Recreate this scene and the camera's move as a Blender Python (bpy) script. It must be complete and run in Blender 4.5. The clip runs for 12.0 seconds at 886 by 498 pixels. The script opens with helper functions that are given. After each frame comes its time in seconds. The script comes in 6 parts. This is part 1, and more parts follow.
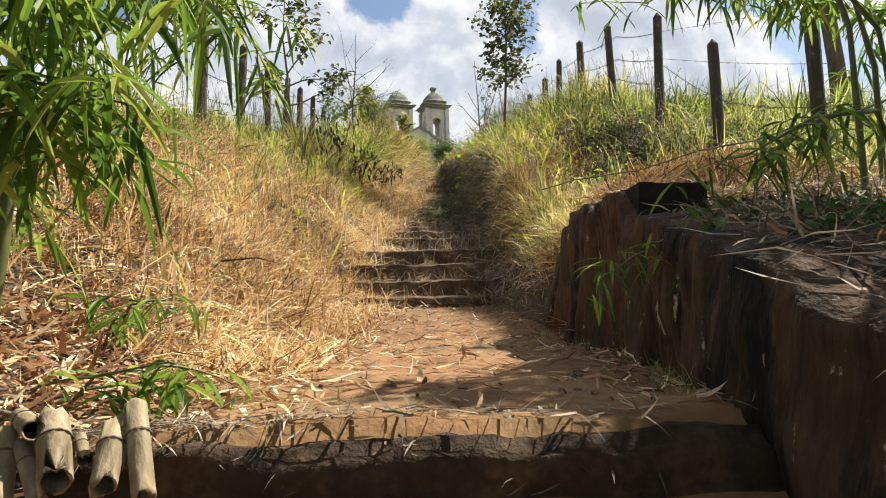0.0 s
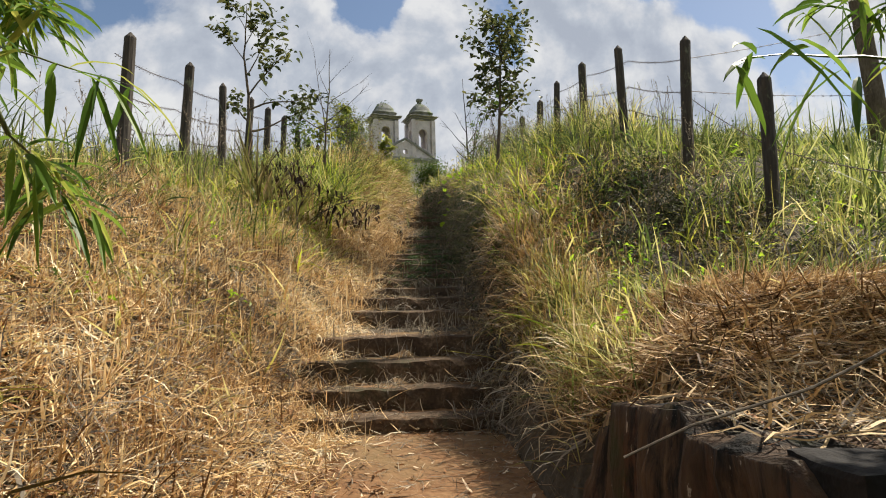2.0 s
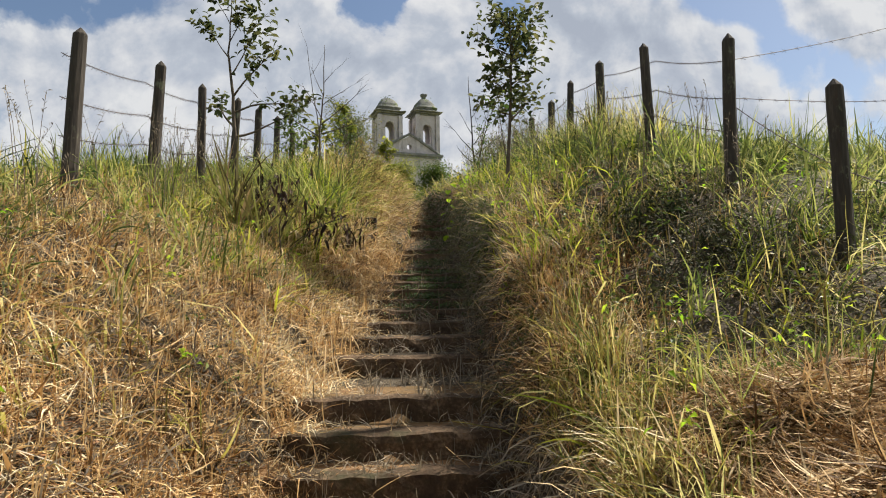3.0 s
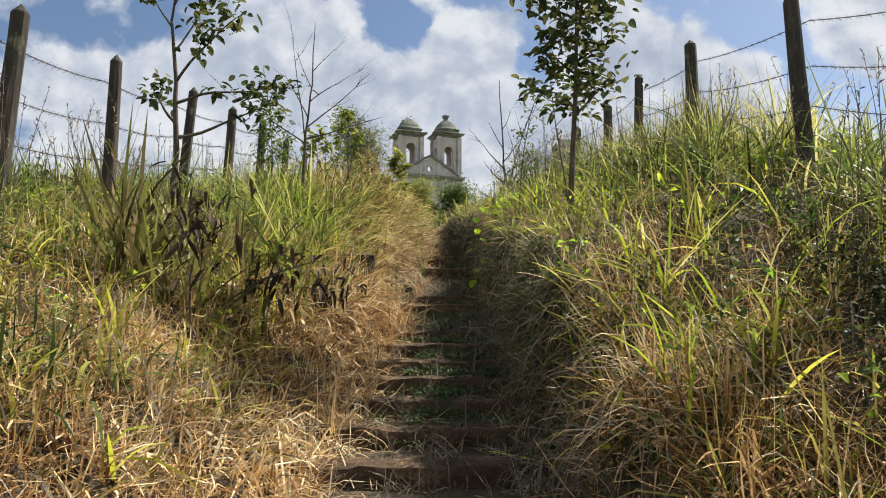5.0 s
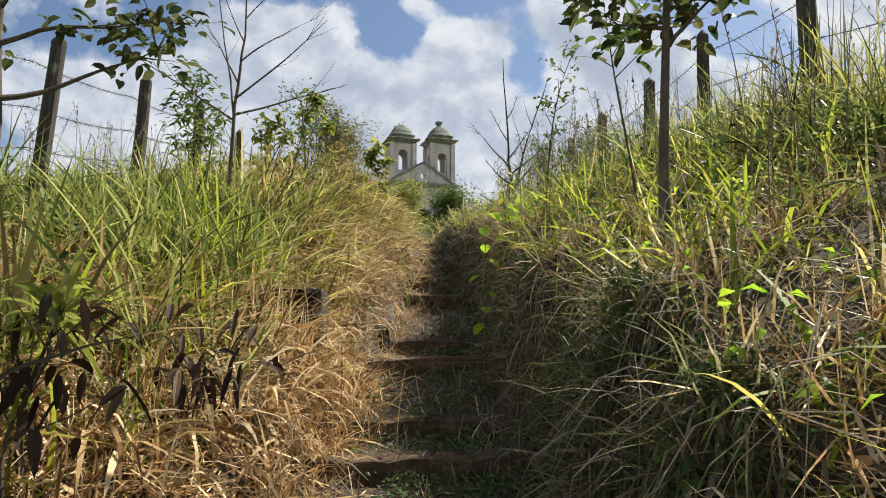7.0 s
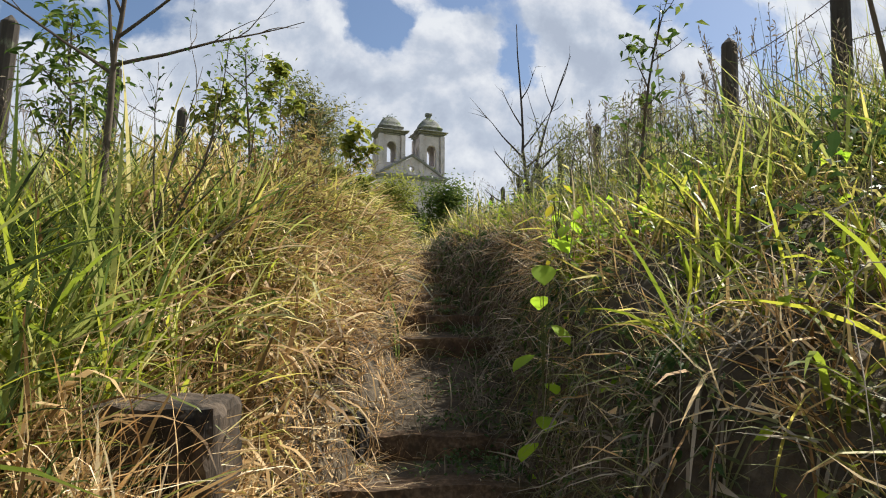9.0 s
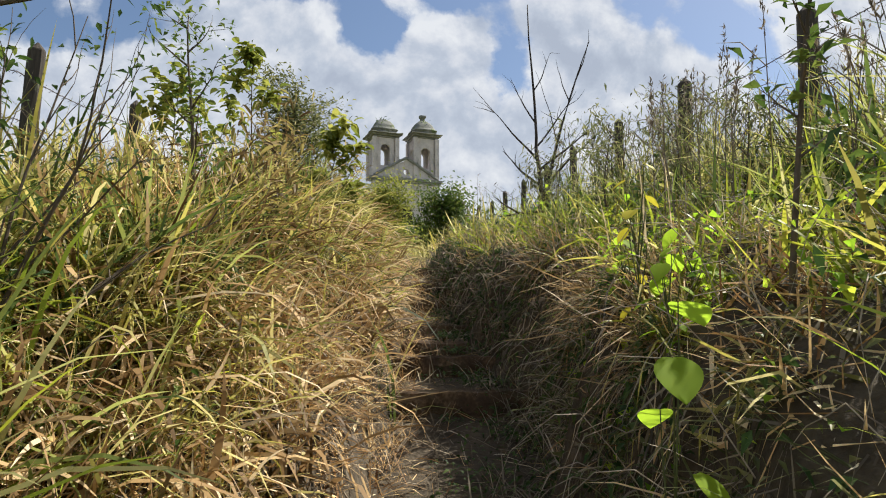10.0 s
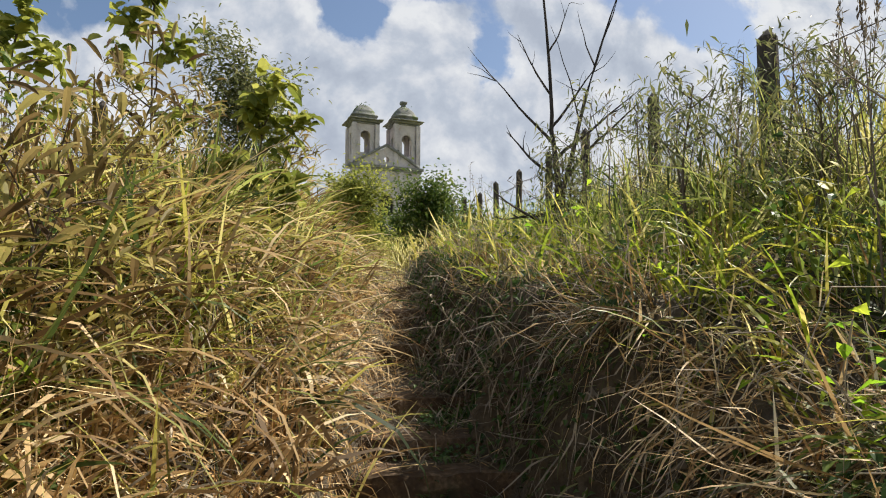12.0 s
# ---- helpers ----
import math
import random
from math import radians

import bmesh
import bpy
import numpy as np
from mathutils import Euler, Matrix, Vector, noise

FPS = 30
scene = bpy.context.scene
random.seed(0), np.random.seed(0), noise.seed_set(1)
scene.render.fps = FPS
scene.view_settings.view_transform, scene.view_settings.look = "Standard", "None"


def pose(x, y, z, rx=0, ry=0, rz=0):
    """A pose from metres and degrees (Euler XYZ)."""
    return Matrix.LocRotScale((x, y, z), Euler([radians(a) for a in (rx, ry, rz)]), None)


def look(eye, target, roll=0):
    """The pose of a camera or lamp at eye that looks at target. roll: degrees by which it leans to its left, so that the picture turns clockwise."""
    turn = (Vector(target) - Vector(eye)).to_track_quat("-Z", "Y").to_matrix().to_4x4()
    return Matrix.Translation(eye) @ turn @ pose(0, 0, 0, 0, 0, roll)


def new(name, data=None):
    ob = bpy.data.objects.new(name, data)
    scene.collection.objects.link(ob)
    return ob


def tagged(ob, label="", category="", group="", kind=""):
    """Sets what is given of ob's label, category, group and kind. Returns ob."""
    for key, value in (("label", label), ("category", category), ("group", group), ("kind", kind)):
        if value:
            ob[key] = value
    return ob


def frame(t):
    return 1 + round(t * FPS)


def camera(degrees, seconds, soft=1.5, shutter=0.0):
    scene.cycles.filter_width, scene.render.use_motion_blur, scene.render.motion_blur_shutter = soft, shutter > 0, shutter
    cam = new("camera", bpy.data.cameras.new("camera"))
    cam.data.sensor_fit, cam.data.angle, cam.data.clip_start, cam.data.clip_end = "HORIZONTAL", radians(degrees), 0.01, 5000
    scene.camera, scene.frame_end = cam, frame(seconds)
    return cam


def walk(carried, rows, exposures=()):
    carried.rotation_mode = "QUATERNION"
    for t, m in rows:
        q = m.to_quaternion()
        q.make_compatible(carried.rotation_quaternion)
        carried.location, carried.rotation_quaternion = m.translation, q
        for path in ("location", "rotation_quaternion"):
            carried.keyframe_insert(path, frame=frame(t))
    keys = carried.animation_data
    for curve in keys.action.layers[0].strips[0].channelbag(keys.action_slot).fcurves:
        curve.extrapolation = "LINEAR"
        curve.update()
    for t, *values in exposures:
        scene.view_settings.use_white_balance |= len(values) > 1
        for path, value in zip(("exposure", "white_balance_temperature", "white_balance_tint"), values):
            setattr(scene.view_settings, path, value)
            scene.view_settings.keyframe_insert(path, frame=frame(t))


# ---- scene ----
cam = camera(67.9, 12.0, soft=1.05)
PATH = [
    (0, (0.071, -6.498, -0.007), (0.195, -4.507, 0.142), -1.6),
    (0.5, (0.207, -5.979, 0.214), (0.365, -3.992, 0.376), -1.6),
    (1, (0.178, -5.634, 0.459), (0.35, -3.646, 0.599), -1.5),
    (1.5, (0.239, -5.295, 0.67), (0.41, -3.307, 0.812), -1.3),
    (2, (0.227, -4.896, 0.803), (0.397, -2.911, 0.98), -1.1),
    (2.5, (0.235, -4.416, 0.909), (0.408, -2.432, 1.093), -0.8),
    (3, (0.326, -3.904, 1.256), (0.484, -1.917, 1.417), -0.8),
    (3.5, (0.293, -3.364, 1.476), (0.426, -1.375, 1.632), -1.0),
    (5.5, (0.569, 0.134, 1.912), (0.667, 2.115, 2.166), 0.6),
    (6, (0.609, 0.888, 1.984), (0.719, 2.867, 2.247), 0.5),
    (6.5, (0.662, 1.44, 2.137), (0.776, 3.42, 2.402), 0.1),
    (8.3, (0.67, 3.452, 2.7), (0.805, 5.436, 2.908), 0.5),
    (8.5, (0.677, 3.706, 2.752), (0.819, 5.689, 2.97), 0.5),
    (9, (0.658, 4.316, 2.879), (0.813, 6.296, 3.113), 0.5),
    (9.5, (0.691, 4.995, 3.022), (0.851, 6.974, 3.268), 0.1),
    (10, (0.67, 5.643, 3.201), (0.841, 7.62, 3.443), -0.0),
    (10.5, (0.663, 6.142, 3.373), (0.854, 8.122, 3.582), -0.2),
    (11, (0.685, 6.621, 3.517), (0.899, 8.601, 3.695), -0.4),
    (11.5, (0.708, 7.128, 3.568), (0.937, 9.106, 3.753), -0.2),
    (12, (0.82, 7.733, 3.704), (1.05, 9.709, 3.91), 0.1),
]
walk(cam, [(t, look(eye, target, roll)) for t, eye, target, roll in PATH],
     exposures=[(0, 1.20, 6550, 10), (0.5, 0.88, 6500, 10), (1.2, 0.84, 6500, 10), (2.5, 0.77, 6450, 10), (3.5, 0.76, 6400, 10), (5.5, 0.88, 6200, 10), (9.5, 0.90, 6200, 10), (10.5, 0.86, 6250, 10), (12, 0.85, 6350, 10)])

# ---- light ----
SUN_WAY = Vector((0.555, 0.32, 0.75)).normalized()
sun_data = bpy.data.lights.new("sun", "SUN")
sun_data.energy, sun_data.angle, sun_data.color = 5.0, radians(0.55), (1.0, 0.92, 0.78)
sun = new("sun", sun_data)
sun.matrix_world = look(SUN_WAY * 60, (0, 0, 0))

world = bpy.data.worlds.new("sky")
scene.world = world
world.use_nodes = True
wn, wl = world.node_tree.nodes, world.node_tree.links
wn.clear()


def wnode(kind, **inputs):
    n = wn.new(kind)
    for k, v in inputs.items():
        n.inputs[k.replace("_", " ")].default_value = v
    return n


def wmath(op, a, b):
    n = wn.new("ShaderNodeMath")
    n.operation = op
    for i, v in enumerate((a, b)):
        if isinstance(v, (int, float)):
            n.inputs[i].default_value = v
        else:
            wl.new(v, n.inputs[i])
    return n.outputs[0]


def wramp(fac, stops):
    n = wn.new("ShaderNodeValToRGB")
    while len(n.color_ramp.elements) < len(stops):
        n.color_ramp.elements.new(0.5)
    for e, (p, c) in zip(n.color_ramp.elements, stops):
        e.position, e.color = p, (*c, 1)
    wl.new(fac, n.inputs[0])
    return n.outputs[0]


sky = wn.new("ShaderNodeTexSky")
sky.sky_type, sky.sun_disc = "NISHITA", False
sky.sun_elevation = math.asin(SUN_WAY.z)
sky.sun_rotation = math.atan2(SUN_WAY.x, SUN_WAY.y)
coord = wn.new("ShaderNodeTexCoord")
# the sky over the hill as a plane: across and up, each per metre ahead
axes = wn.new("ShaderNodeSeparateXYZ")
wl.new(coord.outputs["Generated"], axes.inputs[0])
ahead = wmath("MAXIMUM", axes.outputs[1], 0.12)
flat = wn.new("ShaderNodeCombineXYZ")
wl.new(wmath("DIVIDE", axes.outputs[0], ahead), flat.inputs[0])
wl.new(wmath("DIVIDE", axes.outputs[2], ahead), flat.inputs[1])
billow = wnode("ShaderNodeTexNoise", Scale=9.0, Detail=5.0, Roughness=0.6)
wl.new(flat.outputs[0], billow.inputs["Vector"])
shift = wn.new("ShaderNodeVectorMath")
shift.operation = "MULTIPLY_ADD"
wl.new(billow.outputs["Color"], shift.inputs[0])
shift.inputs[1].default_value = (0.075, 0.075, 0.0)
wl.new(flat.outputs[0], shift.inputs[2])
# heaps of cloud (positive) and gaps of blue (negative): across, up, half width, half height, strength
HEAPS = [(-0.17, 0.43, 0.17, 0.085, 0.5), (-0.02, 0.36, 0.14, 0.075, 0.55), (0.125, 0.44, 0.075, 0.10, 0.6), (0.02, 0.52, 0.04, 0.035, 0.42), (0.05, 0.455, 0.045, 0.035, 0.45),
         (0.29, 0.49, 0.09, 0.16, 0.5), (0.40, 0.40, 0.14, 0.09, 0.35), (0.78, 0.50, 0.13, 0.09, 0.6), (-0.45, 0.36, 0.2, 0.06, 0.4), (0.1, 0.28, 0.5, 0.09, 0.45),
         (-0.02, 0.46, 0.075, 0.085, -0.62), (0.12, 0.57, 0.10, 0.08, -0.5), (0.195, 0.43, 0.045, 0.08, -0.6), (-0.24, 0.56, 0.15, 0.05, -0.28), (0.58, 0.50, 0.10, 0.06, -0.35),
         (-0.48, 0.47, 0.12, 0.04, -0.15)]
total = None
for across, up, wide, high, strength in HEAPS:
    put = wn.new("ShaderNodeVectorMath")
    put.operation = "MULTIPLY_ADD"
    wl.new(shift.outputs[0], put.inputs[0])
    put.inputs[1].default_value = (1 / wide, 1 / high, 0)
    put.inputs[2].default_value = (-(across + 0.037) / wide, -(up + 0.037) / high, 0)
    size = wn.new("ShaderNodeVectorMath")
    size.operation = "LENGTH"
    wl.new(put.outputs[0], size.inputs[0])
    fall = wn.new("ShaderNodeMapRange")
    fall.interpolation_type = "SMOOTHSTEP"
    fall.inputs["From Min"].default_value, fall.inputs["From Max"].default_value = 1.5, 0.25
    fall.inputs["To Min"].default_value, fall.inputs["To Max"].default_value = 0.0, strength
    wl.new(size.outputs["Value"], fall.inputs["Value"])
    total = fall.outputs[0] if total is None else wmath("ADD", total, fall.outputs[0])
big = wnode("ShaderNodeTexNoise", Scale=6.0, Detail=10.0, Roughness=0.58, Distortion=0.15)
wl.new(flat.outputs[0], big.inputs["Vector"])
# the same billows a little nearer the sun: where they thin out towards it they are lit, where they thicken they are grey
lean = wn.new("ShaderNodeVectorMath")
lean.operation = "ADD"
wl.new(flat.outputs[0], lean.inputs[0])
lean.inputs[1].default_value = (0.016, 0.026, 0.0)
sunny = wnode("ShaderNodeTexNoise", Scale=6.0, Detail=10.0, Roughness=0.58, Distortion=0.15)
wl.new(lean.outputs[0], sunny.inputs["Vector"])
broad = wnode("ShaderNodeTexNoise", Scale=3.0, Detail=3.0, Roughness=0.5)
wl.new(flat.outputs[0], broad.inputs["Vector"])
cover = wmath("ADD", wmath("ADD", total, -0.27), wmath("MULTIPLY", big.outputs["Fac"], 1.5))
amount = wramp(cover, [(0.36, (0, 0, 0)), (0.45, (0.34, 0.34, 0.34)), (0.54, (0.88, 0.88, 0.88)), (0.68, (1, 1, 1))])
lit = wmath("MULTIPLY", wmath("SUBTRACT", big.outputs["Fac"], sunny.outputs["Fac"]), 2.6)
deep = wmath("MULTIPLY", wmath("SUBTRACT", cover, 0.55), -0.30)
tone = wmath("ADD", wmath("ADD", lit, deep), wmath("MULTIPLY", broad.outputs["Fac"], 1.1))
cloud = wramp(tone, [(0.10, (0.60, 0.66, 0.77)), (0.34, (0.72, 0.78, 0.88)), (0.52, (0.90, 0.93, 0.99)), (0.74, (1.10, 1.11, 1.12))])
blue = wn.new("ShaderNodeBackground")
blue.inputs["Strength"].default_value = 0.060
wl.new(sky.outputs[0], blue.inputs["Color"])
white = wn.new("ShaderNodeBackground")
white.inputs["Strength"].default_value = 0.405
wl.new(cloud, white.inputs["Color"])
both = wn.new("ShaderNodeMixShader")
wl.new(amount, both.inputs[0])
wl.new(blue.outputs[0], both.inputs[1])
wl.new(white.outputs[0], both.inputs[2])
wl.new(both.outputs[0], wn.new("ShaderNodeOutputWorld").inputs["Surface"])


# ---- materials ----
def ramp_node(nodes, stops):
    n = nodes.new("ShaderNodeValToRGB")
    while len(n.color_ramp.elements) < len(stops):
        n.color_ramp.elements.new(0.5)
    for e, (p, c) in zip(n.color_ramp.elements, stops):
        e.position, e.color = p, (*c, 1)
    return n


def solid(name, stops, scale=6.0, rough=0.9, bump=0.4, fine_scale=60.0, stains=None, stretch=(1, 1, 1), depth=0.02):
    """Earth, stone, wood or plaster: noise colour at two scales, stains with a shape of their own, and relief."""
    m = bpy.data.materials.new(name)
    m.use_nodes = True
    nodes, links = m.node_tree.nodes, m.node_tree.links
    bsdf = nodes["Principled BSDF"]
    bsdf.inputs["Roughness"].default_value = rough
    bsdf.inputs["Specular IOR Level"].default_value = 0.25
    co = nodes.new("ShaderNodeTexCoord")
    mp = nodes.new("ShaderNodeMapping")
    mp.inputs["Scale"].default_value = stretch
    links.new(co.outputs["Object"], mp.inputs["Vector"])
    n1 = nodes.new("ShaderNodeTexNoise")
    n1.inputs["Scale"].default_value, n1.inputs["Detail"].default_value, n1.inputs["Roughness"].default_value = scale, 8, 0.65
    n2 = nodes.new("ShaderNodeTexNoise")
    n2.inputs["Scale"].default_value, n2.inputs["Detail"].default_value = fine_scale, 6
    for n in (n1, n2):
        links.new(mp.outputs[0], n.inputs["Vector"])
    mixf = nodes.new("ShaderNodeMath")
    mixf.operation = "MULTIPLY_ADD"
    mixf.inputs[1].default_value = 0.35
    links.new(n2.outputs["Fac"], mixf.inputs[0])
    less = nodes.new("ShaderNodeMath")
    less.operation = "MULTIPLY"
    less.inputs[1].default_value = 0.65
    links.new(n1.outputs["Fac"], less.inputs[0])
    links.new(less.outputs[0], mixf.inputs[2])
    cr = ramp_node(nodes, stops)
    links.new(mixf.outputs[0], cr.inputs[0])
    out = cr.outputs[0]
    for colour, s_scale, low, high, s_stretch in stains or ():
        sm = nodes.new("ShaderNodeMapping")
        sm.inputs["Scale"].default_value = s_stretch
        links.new(co.outputs["Object"], sm.inputs["Vector"])
        sn = nodes.new("ShaderNodeTexNoise")
        sn.inputs["Scale"].default_value, sn.inputs["Detail"].default_value, sn.inputs["Roughness"].default_value = s_scale, 7, 0.7
        links.new(sm.outputs[0], sn.inputs["Vector"])
        sr = ramp_node(nodes, [(low, (0, 0, 0)), (high, (1, 1, 1))])
        links.new(sn.outputs["Fac"], sr.inputs[0])
        mx = nodes.new("ShaderNodeMix")
        mx.data_type = "RGBA"
        links.new(sr.outputs[0], mx.inputs["Factor"])
        links.new(out, mx.inputs["A"])
        mx.inputs["B"].default_value = (*colour, 1)
        out = mx.outputs["Result"]
    links.new(out, bsdf.inputs["Base Color"])
    bp = nodes.new("ShaderNodeBump")
    bp.inputs["Strength"].default_value, bp.inputs["Distance"].default_value = bump, depth
    links.new(mixf.outputs[0], bp.inputs["Height"])
    links.new(bp.outputs[0], bsdf.inputs["Normal"])
    return m


def leafy(name, stops, glow=0.45, rough=0.55, patch=None):
    """Thin leaves and blades: each island its own tint, patches of tone over the ground, light passing through."""
    m = bpy.data.materials.new(name)
    m.use_nodes = True
    nodes, links = m.node_tree.nodes, m.node_tree.links
    nodes.remove(nodes["Principled BSDF"])
    geo = nodes.new("ShaderNodeNewGeometry")
    cr = ramp_node(nodes, stops)
    fac = geo.outputs["Random Per Island"]
    if patch:
        co = nodes.new("ShaderNodeTexCoord")
        pn = nodes.new("ShaderNodeTexNoise")
        pn.inputs["Scale"].default_value, pn.inputs["Detail"].default_value = patch, 3
        links.new(co.outputs["Object"], pn.inputs["Vector"])
        a = nodes.new("ShaderNodeMath")
        a.operation = "MULTIPLY_ADD"
        a.inputs[1].default_value, a.inputs[2].default_value = 1.3, -0.62
        links.new(pn.outputs["Fac"], a.inputs[0])
        b = nodes.new("ShaderNodeMath")
        b.operation = "MULTIPLY_ADD"
        b.use_clamp = True
        b.inputs[1].default_value = 0.95
        links.new(fac, b.inputs[0])
        links.new(a.outputs[0], b.inputs[2])
        fac = b.outputs[0]
    links.new(fac, cr.inputs[0])
    pr = nodes.new("ShaderNodeBsdfPrincipled")
    pr.inputs["Roughness"].default_value = rough
    pr.inputs["Specular IOR Level"].default_value = 0.16
    tr = nodes.new("ShaderNodeBsdfTranslucent")
    mx = nodes.new("ShaderNodeMixShader")
    mx.inputs[0].default_value = glow
    links.new(cr.outputs[0], pr.inputs["Base Color"])
    links.new(cr.outputs[0], tr.inputs["Color"])
    links.new(pr.outputs[0], mx.inputs[1])
    links.new(tr.outputs[0], mx.inputs[2])
    links.new(mx.outputs[0], nodes["Material Output"].inputs["Surface"])
    return m


EARTH = solid("trodden_earth", [(0.25, (0.06, 0.033, 0.015)), (0.45, (0.175, 0.088, 0.038)), (0.6, (0.27, 0.157, 0.074)), (0.75, (0.385, 0.245, 0.13))],
              scale=1.6, bump=0.7, fine_scale=26, stains=[((0.17, 0.11, 0.05), 0.7, 0.5, 0.62, (1, 1, 1))], depth=0.03)
STONE = solid("old_step_stone", [(0.25, (0.022, 0.015, 0.009)), (0.5, (0.085, 0.055, 0.032)), (0.7, (0.26, 0.175, 0.105))], scale=5, bump=0.8, fine_scale=45,
              stains=[((0.055, 0.05, 0.026), 2.2, 0.54, 0.68, (1, 1, 1))], depth=0.02)
WALL = solid("stained_old_plaster", [(0.22, (0.013, 0.008, 0.006)), (0.45, (0.048, 0.029, 0.017)), (0.62, (0.098, 0.060, 0.034)), (0.8, (0.20, 0.13, 0.078))],
             scale=6.0, bump=1.0, fine_scale=34, stretch=(1, 1, 0.22),
             stains=[((0.012, 0.010, 0.008), 4.0, 0.49, 0.57, (1, 1, 0.16)), ((0.10, 0.045, 0.022), 3.4, 0.53, 0.64, (1, 1, 0.4)), ((0.035, 0.038, 0.014), 2.6, 0.55, 0.66, (1, 1, 0.7)),
                     ((0.36, 0.30, 0.23), 18.0, 0.63, 0.66, (1, 1, 0.4))], depth=0.05)
# Riser faces away from the sun; its shade is in this dark colour
EDGE = solid("shade_dark_earth", [(0.25, (0.012, 0.009, 0.007)), (0.5, (0.045, 0.03, 0.02)), (0.75, (0.13, 0.085, 0.05))], scale=6, bump=0.9, fine_scale=40, depth=0.03)
BLOCK = solid("blackened_stone", [(0.3, (0.007, 0.006, 0.006)), (0.7, (0.024, 0.020, 0.017))], scale=8, bump=0.6, fine_scale=60)
POST = solid("weathered_fence_wood", [(0.25, (0.022, 0.019, 0.016)), (0.5, (0.058, 0.049, 0.040)), (0.75, (0.14, 0.12, 0.10))], scale=9, bump=0.9,
             fine_scale=55, stretch=(1, 1, 0.12), stains=[((0.16, 0.17, 0.11), 7, 0.58, 0.68, (1, 1, 0.6))], depth=0.01)
WIRE = solid("rusted_wire", [(0.3, (0.04, 0.03, 0.025)), (0.7, (0.12, 0.08, 0.06))], scale=30, rough=0.7, bump=0.1)
BARK = solid("grey_brown_bark", [(0.25, (0.04, 0.03, 0.022)), (0.5, (0.10, 0.078, 0.055)), (0.75, (0.2, 0.165, 0.125))], scale=14, bump=0.8, fine_scale=70,
             stretch=(1, 1, 0.3), depth=0.008)
DEADWOOD = solid("charred_dead_wood", [(0.25, (0.015, 0.013, 0.012)), (0.5, (0.045, 0.038, 0.034)), (0.75, (0.11, 0.09, 0.08))], scale=14, bump=0.8, fine_scale=70, stretch=(1, 1, 0.3), depth=0.008)
TWIG = solid("dead_twig", [(0.3, (0.09, 0.07, 0.055)), (0.7, (0.24, 0.19, 0.14))], scale=20, bump=0.3)
CULM = solid("bleached_bamboo", [(0.25, (0.07, 0.05, 0.025)), (0.45, (0.21, 0.165, 0.10)), (0.7, (0.42, 0.36, 0.25))], scale=9, rough=0.75, bump=0.5, fine_scale=60, stretch=(1, 1, 0.5),
             stains=[((0.06, 0.04, 0.025), 9, 0.54, 0.66, (1, 1, 0.5))])
GREEN_CANE = solid("green_bamboo", [(0.3, (0.045, 0.06, 0.02)), (0.7, (0.12, 0.13, 0.045))], scale=9, rough=0.5, bump=0.2)
PLASTER = solid("weathered_church_plaster", [(0.25, (0.29, 0.265, 0.275)), (0.45, (0.49, 0.45, 0.465)), (0.6, (0.61, 0.56, 0.575)), (0.8, (0.71, 0.66, 0.665))],
                scale=0.5, bump=0.5, fine_scale=5, stains=[((0.20, 0.205, 0.20), 0.5, 0.55, 0.69, (1, 1, 0.4)), ((0.46, 0.30, 0.24), 0.45, 0.60, 0.68, (1, 1, 0.6))], depth=0.08)
CORNICE = solid("lichened_cornice", [(0.25, (0.08, 0.082, 0.08)), (0.5, (0.21, 0.212, 0.205)), (0.75, (0.42, 0.42, 0.41))], scale=0.8, bump=0.6, fine_scale=6, depth=0.08)
DOME = solid("mossy_dome", [(0.25, (0.06, 0.062, 0.058)), (0.5, (0.17, 0.175, 0.16)), (0.75, (0.36, 0.36, 0.33))], scale=0.8, bump=0.6, fine_scale=6,
             stains=[((0.10, 0.13, 0.05), 0.6, 0.52, 0.62, (1, 1, 1))], depth=0.08)
PILLAR = solid("sooty_streaked_stone", [(0.22, (0.012, 0.009, 0.007)), (0.45, (0.05, 0.037, 0.026)), (0.65, (0.13, 0.098, 0.07)), (0.8, (0.26, 0.21, 0.16))], scale=7, bump=1.0, fine_scale=40, stretch=(1, 1, 0.2),
               stains=[((0.012, 0.010, 0.008), 3.0, 0.45, 0.58, (1, 1, 0.3)), ((0.09, 0.085, 0.035), 4.0, 0.58, 0.68, (1, 1, 1))], depth=0.03)
FIELD = solid("rough_grass_field", [(0.25, (0.035, 0.038, 0.012)), (0.42, (0.10, 0.105, 0.03)), (0.55, (0.20, 0.19, 0.06)), (0.75, (0.34, 0.28, 0.12))], scale=1.1, bump=1.0, fine_scale=18,
              stains=[((0.10, 0.065, 0.03), 0.5, 0.56, 0.68, (1, 1, 1)), ((0.06, 0.09, 0.02), 0.25, 0.5, 0.62, (1, 1, 1))], depth=0.12)
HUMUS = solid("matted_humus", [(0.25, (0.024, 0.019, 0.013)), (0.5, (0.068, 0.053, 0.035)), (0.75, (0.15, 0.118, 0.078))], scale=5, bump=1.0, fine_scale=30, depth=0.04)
DARK = solid("shaded_interior", [(0.3, (0.02, 0.018, 0.016)), (0.7, (0.05, 0.045, 0.04))], scale=1, bump=0.1)

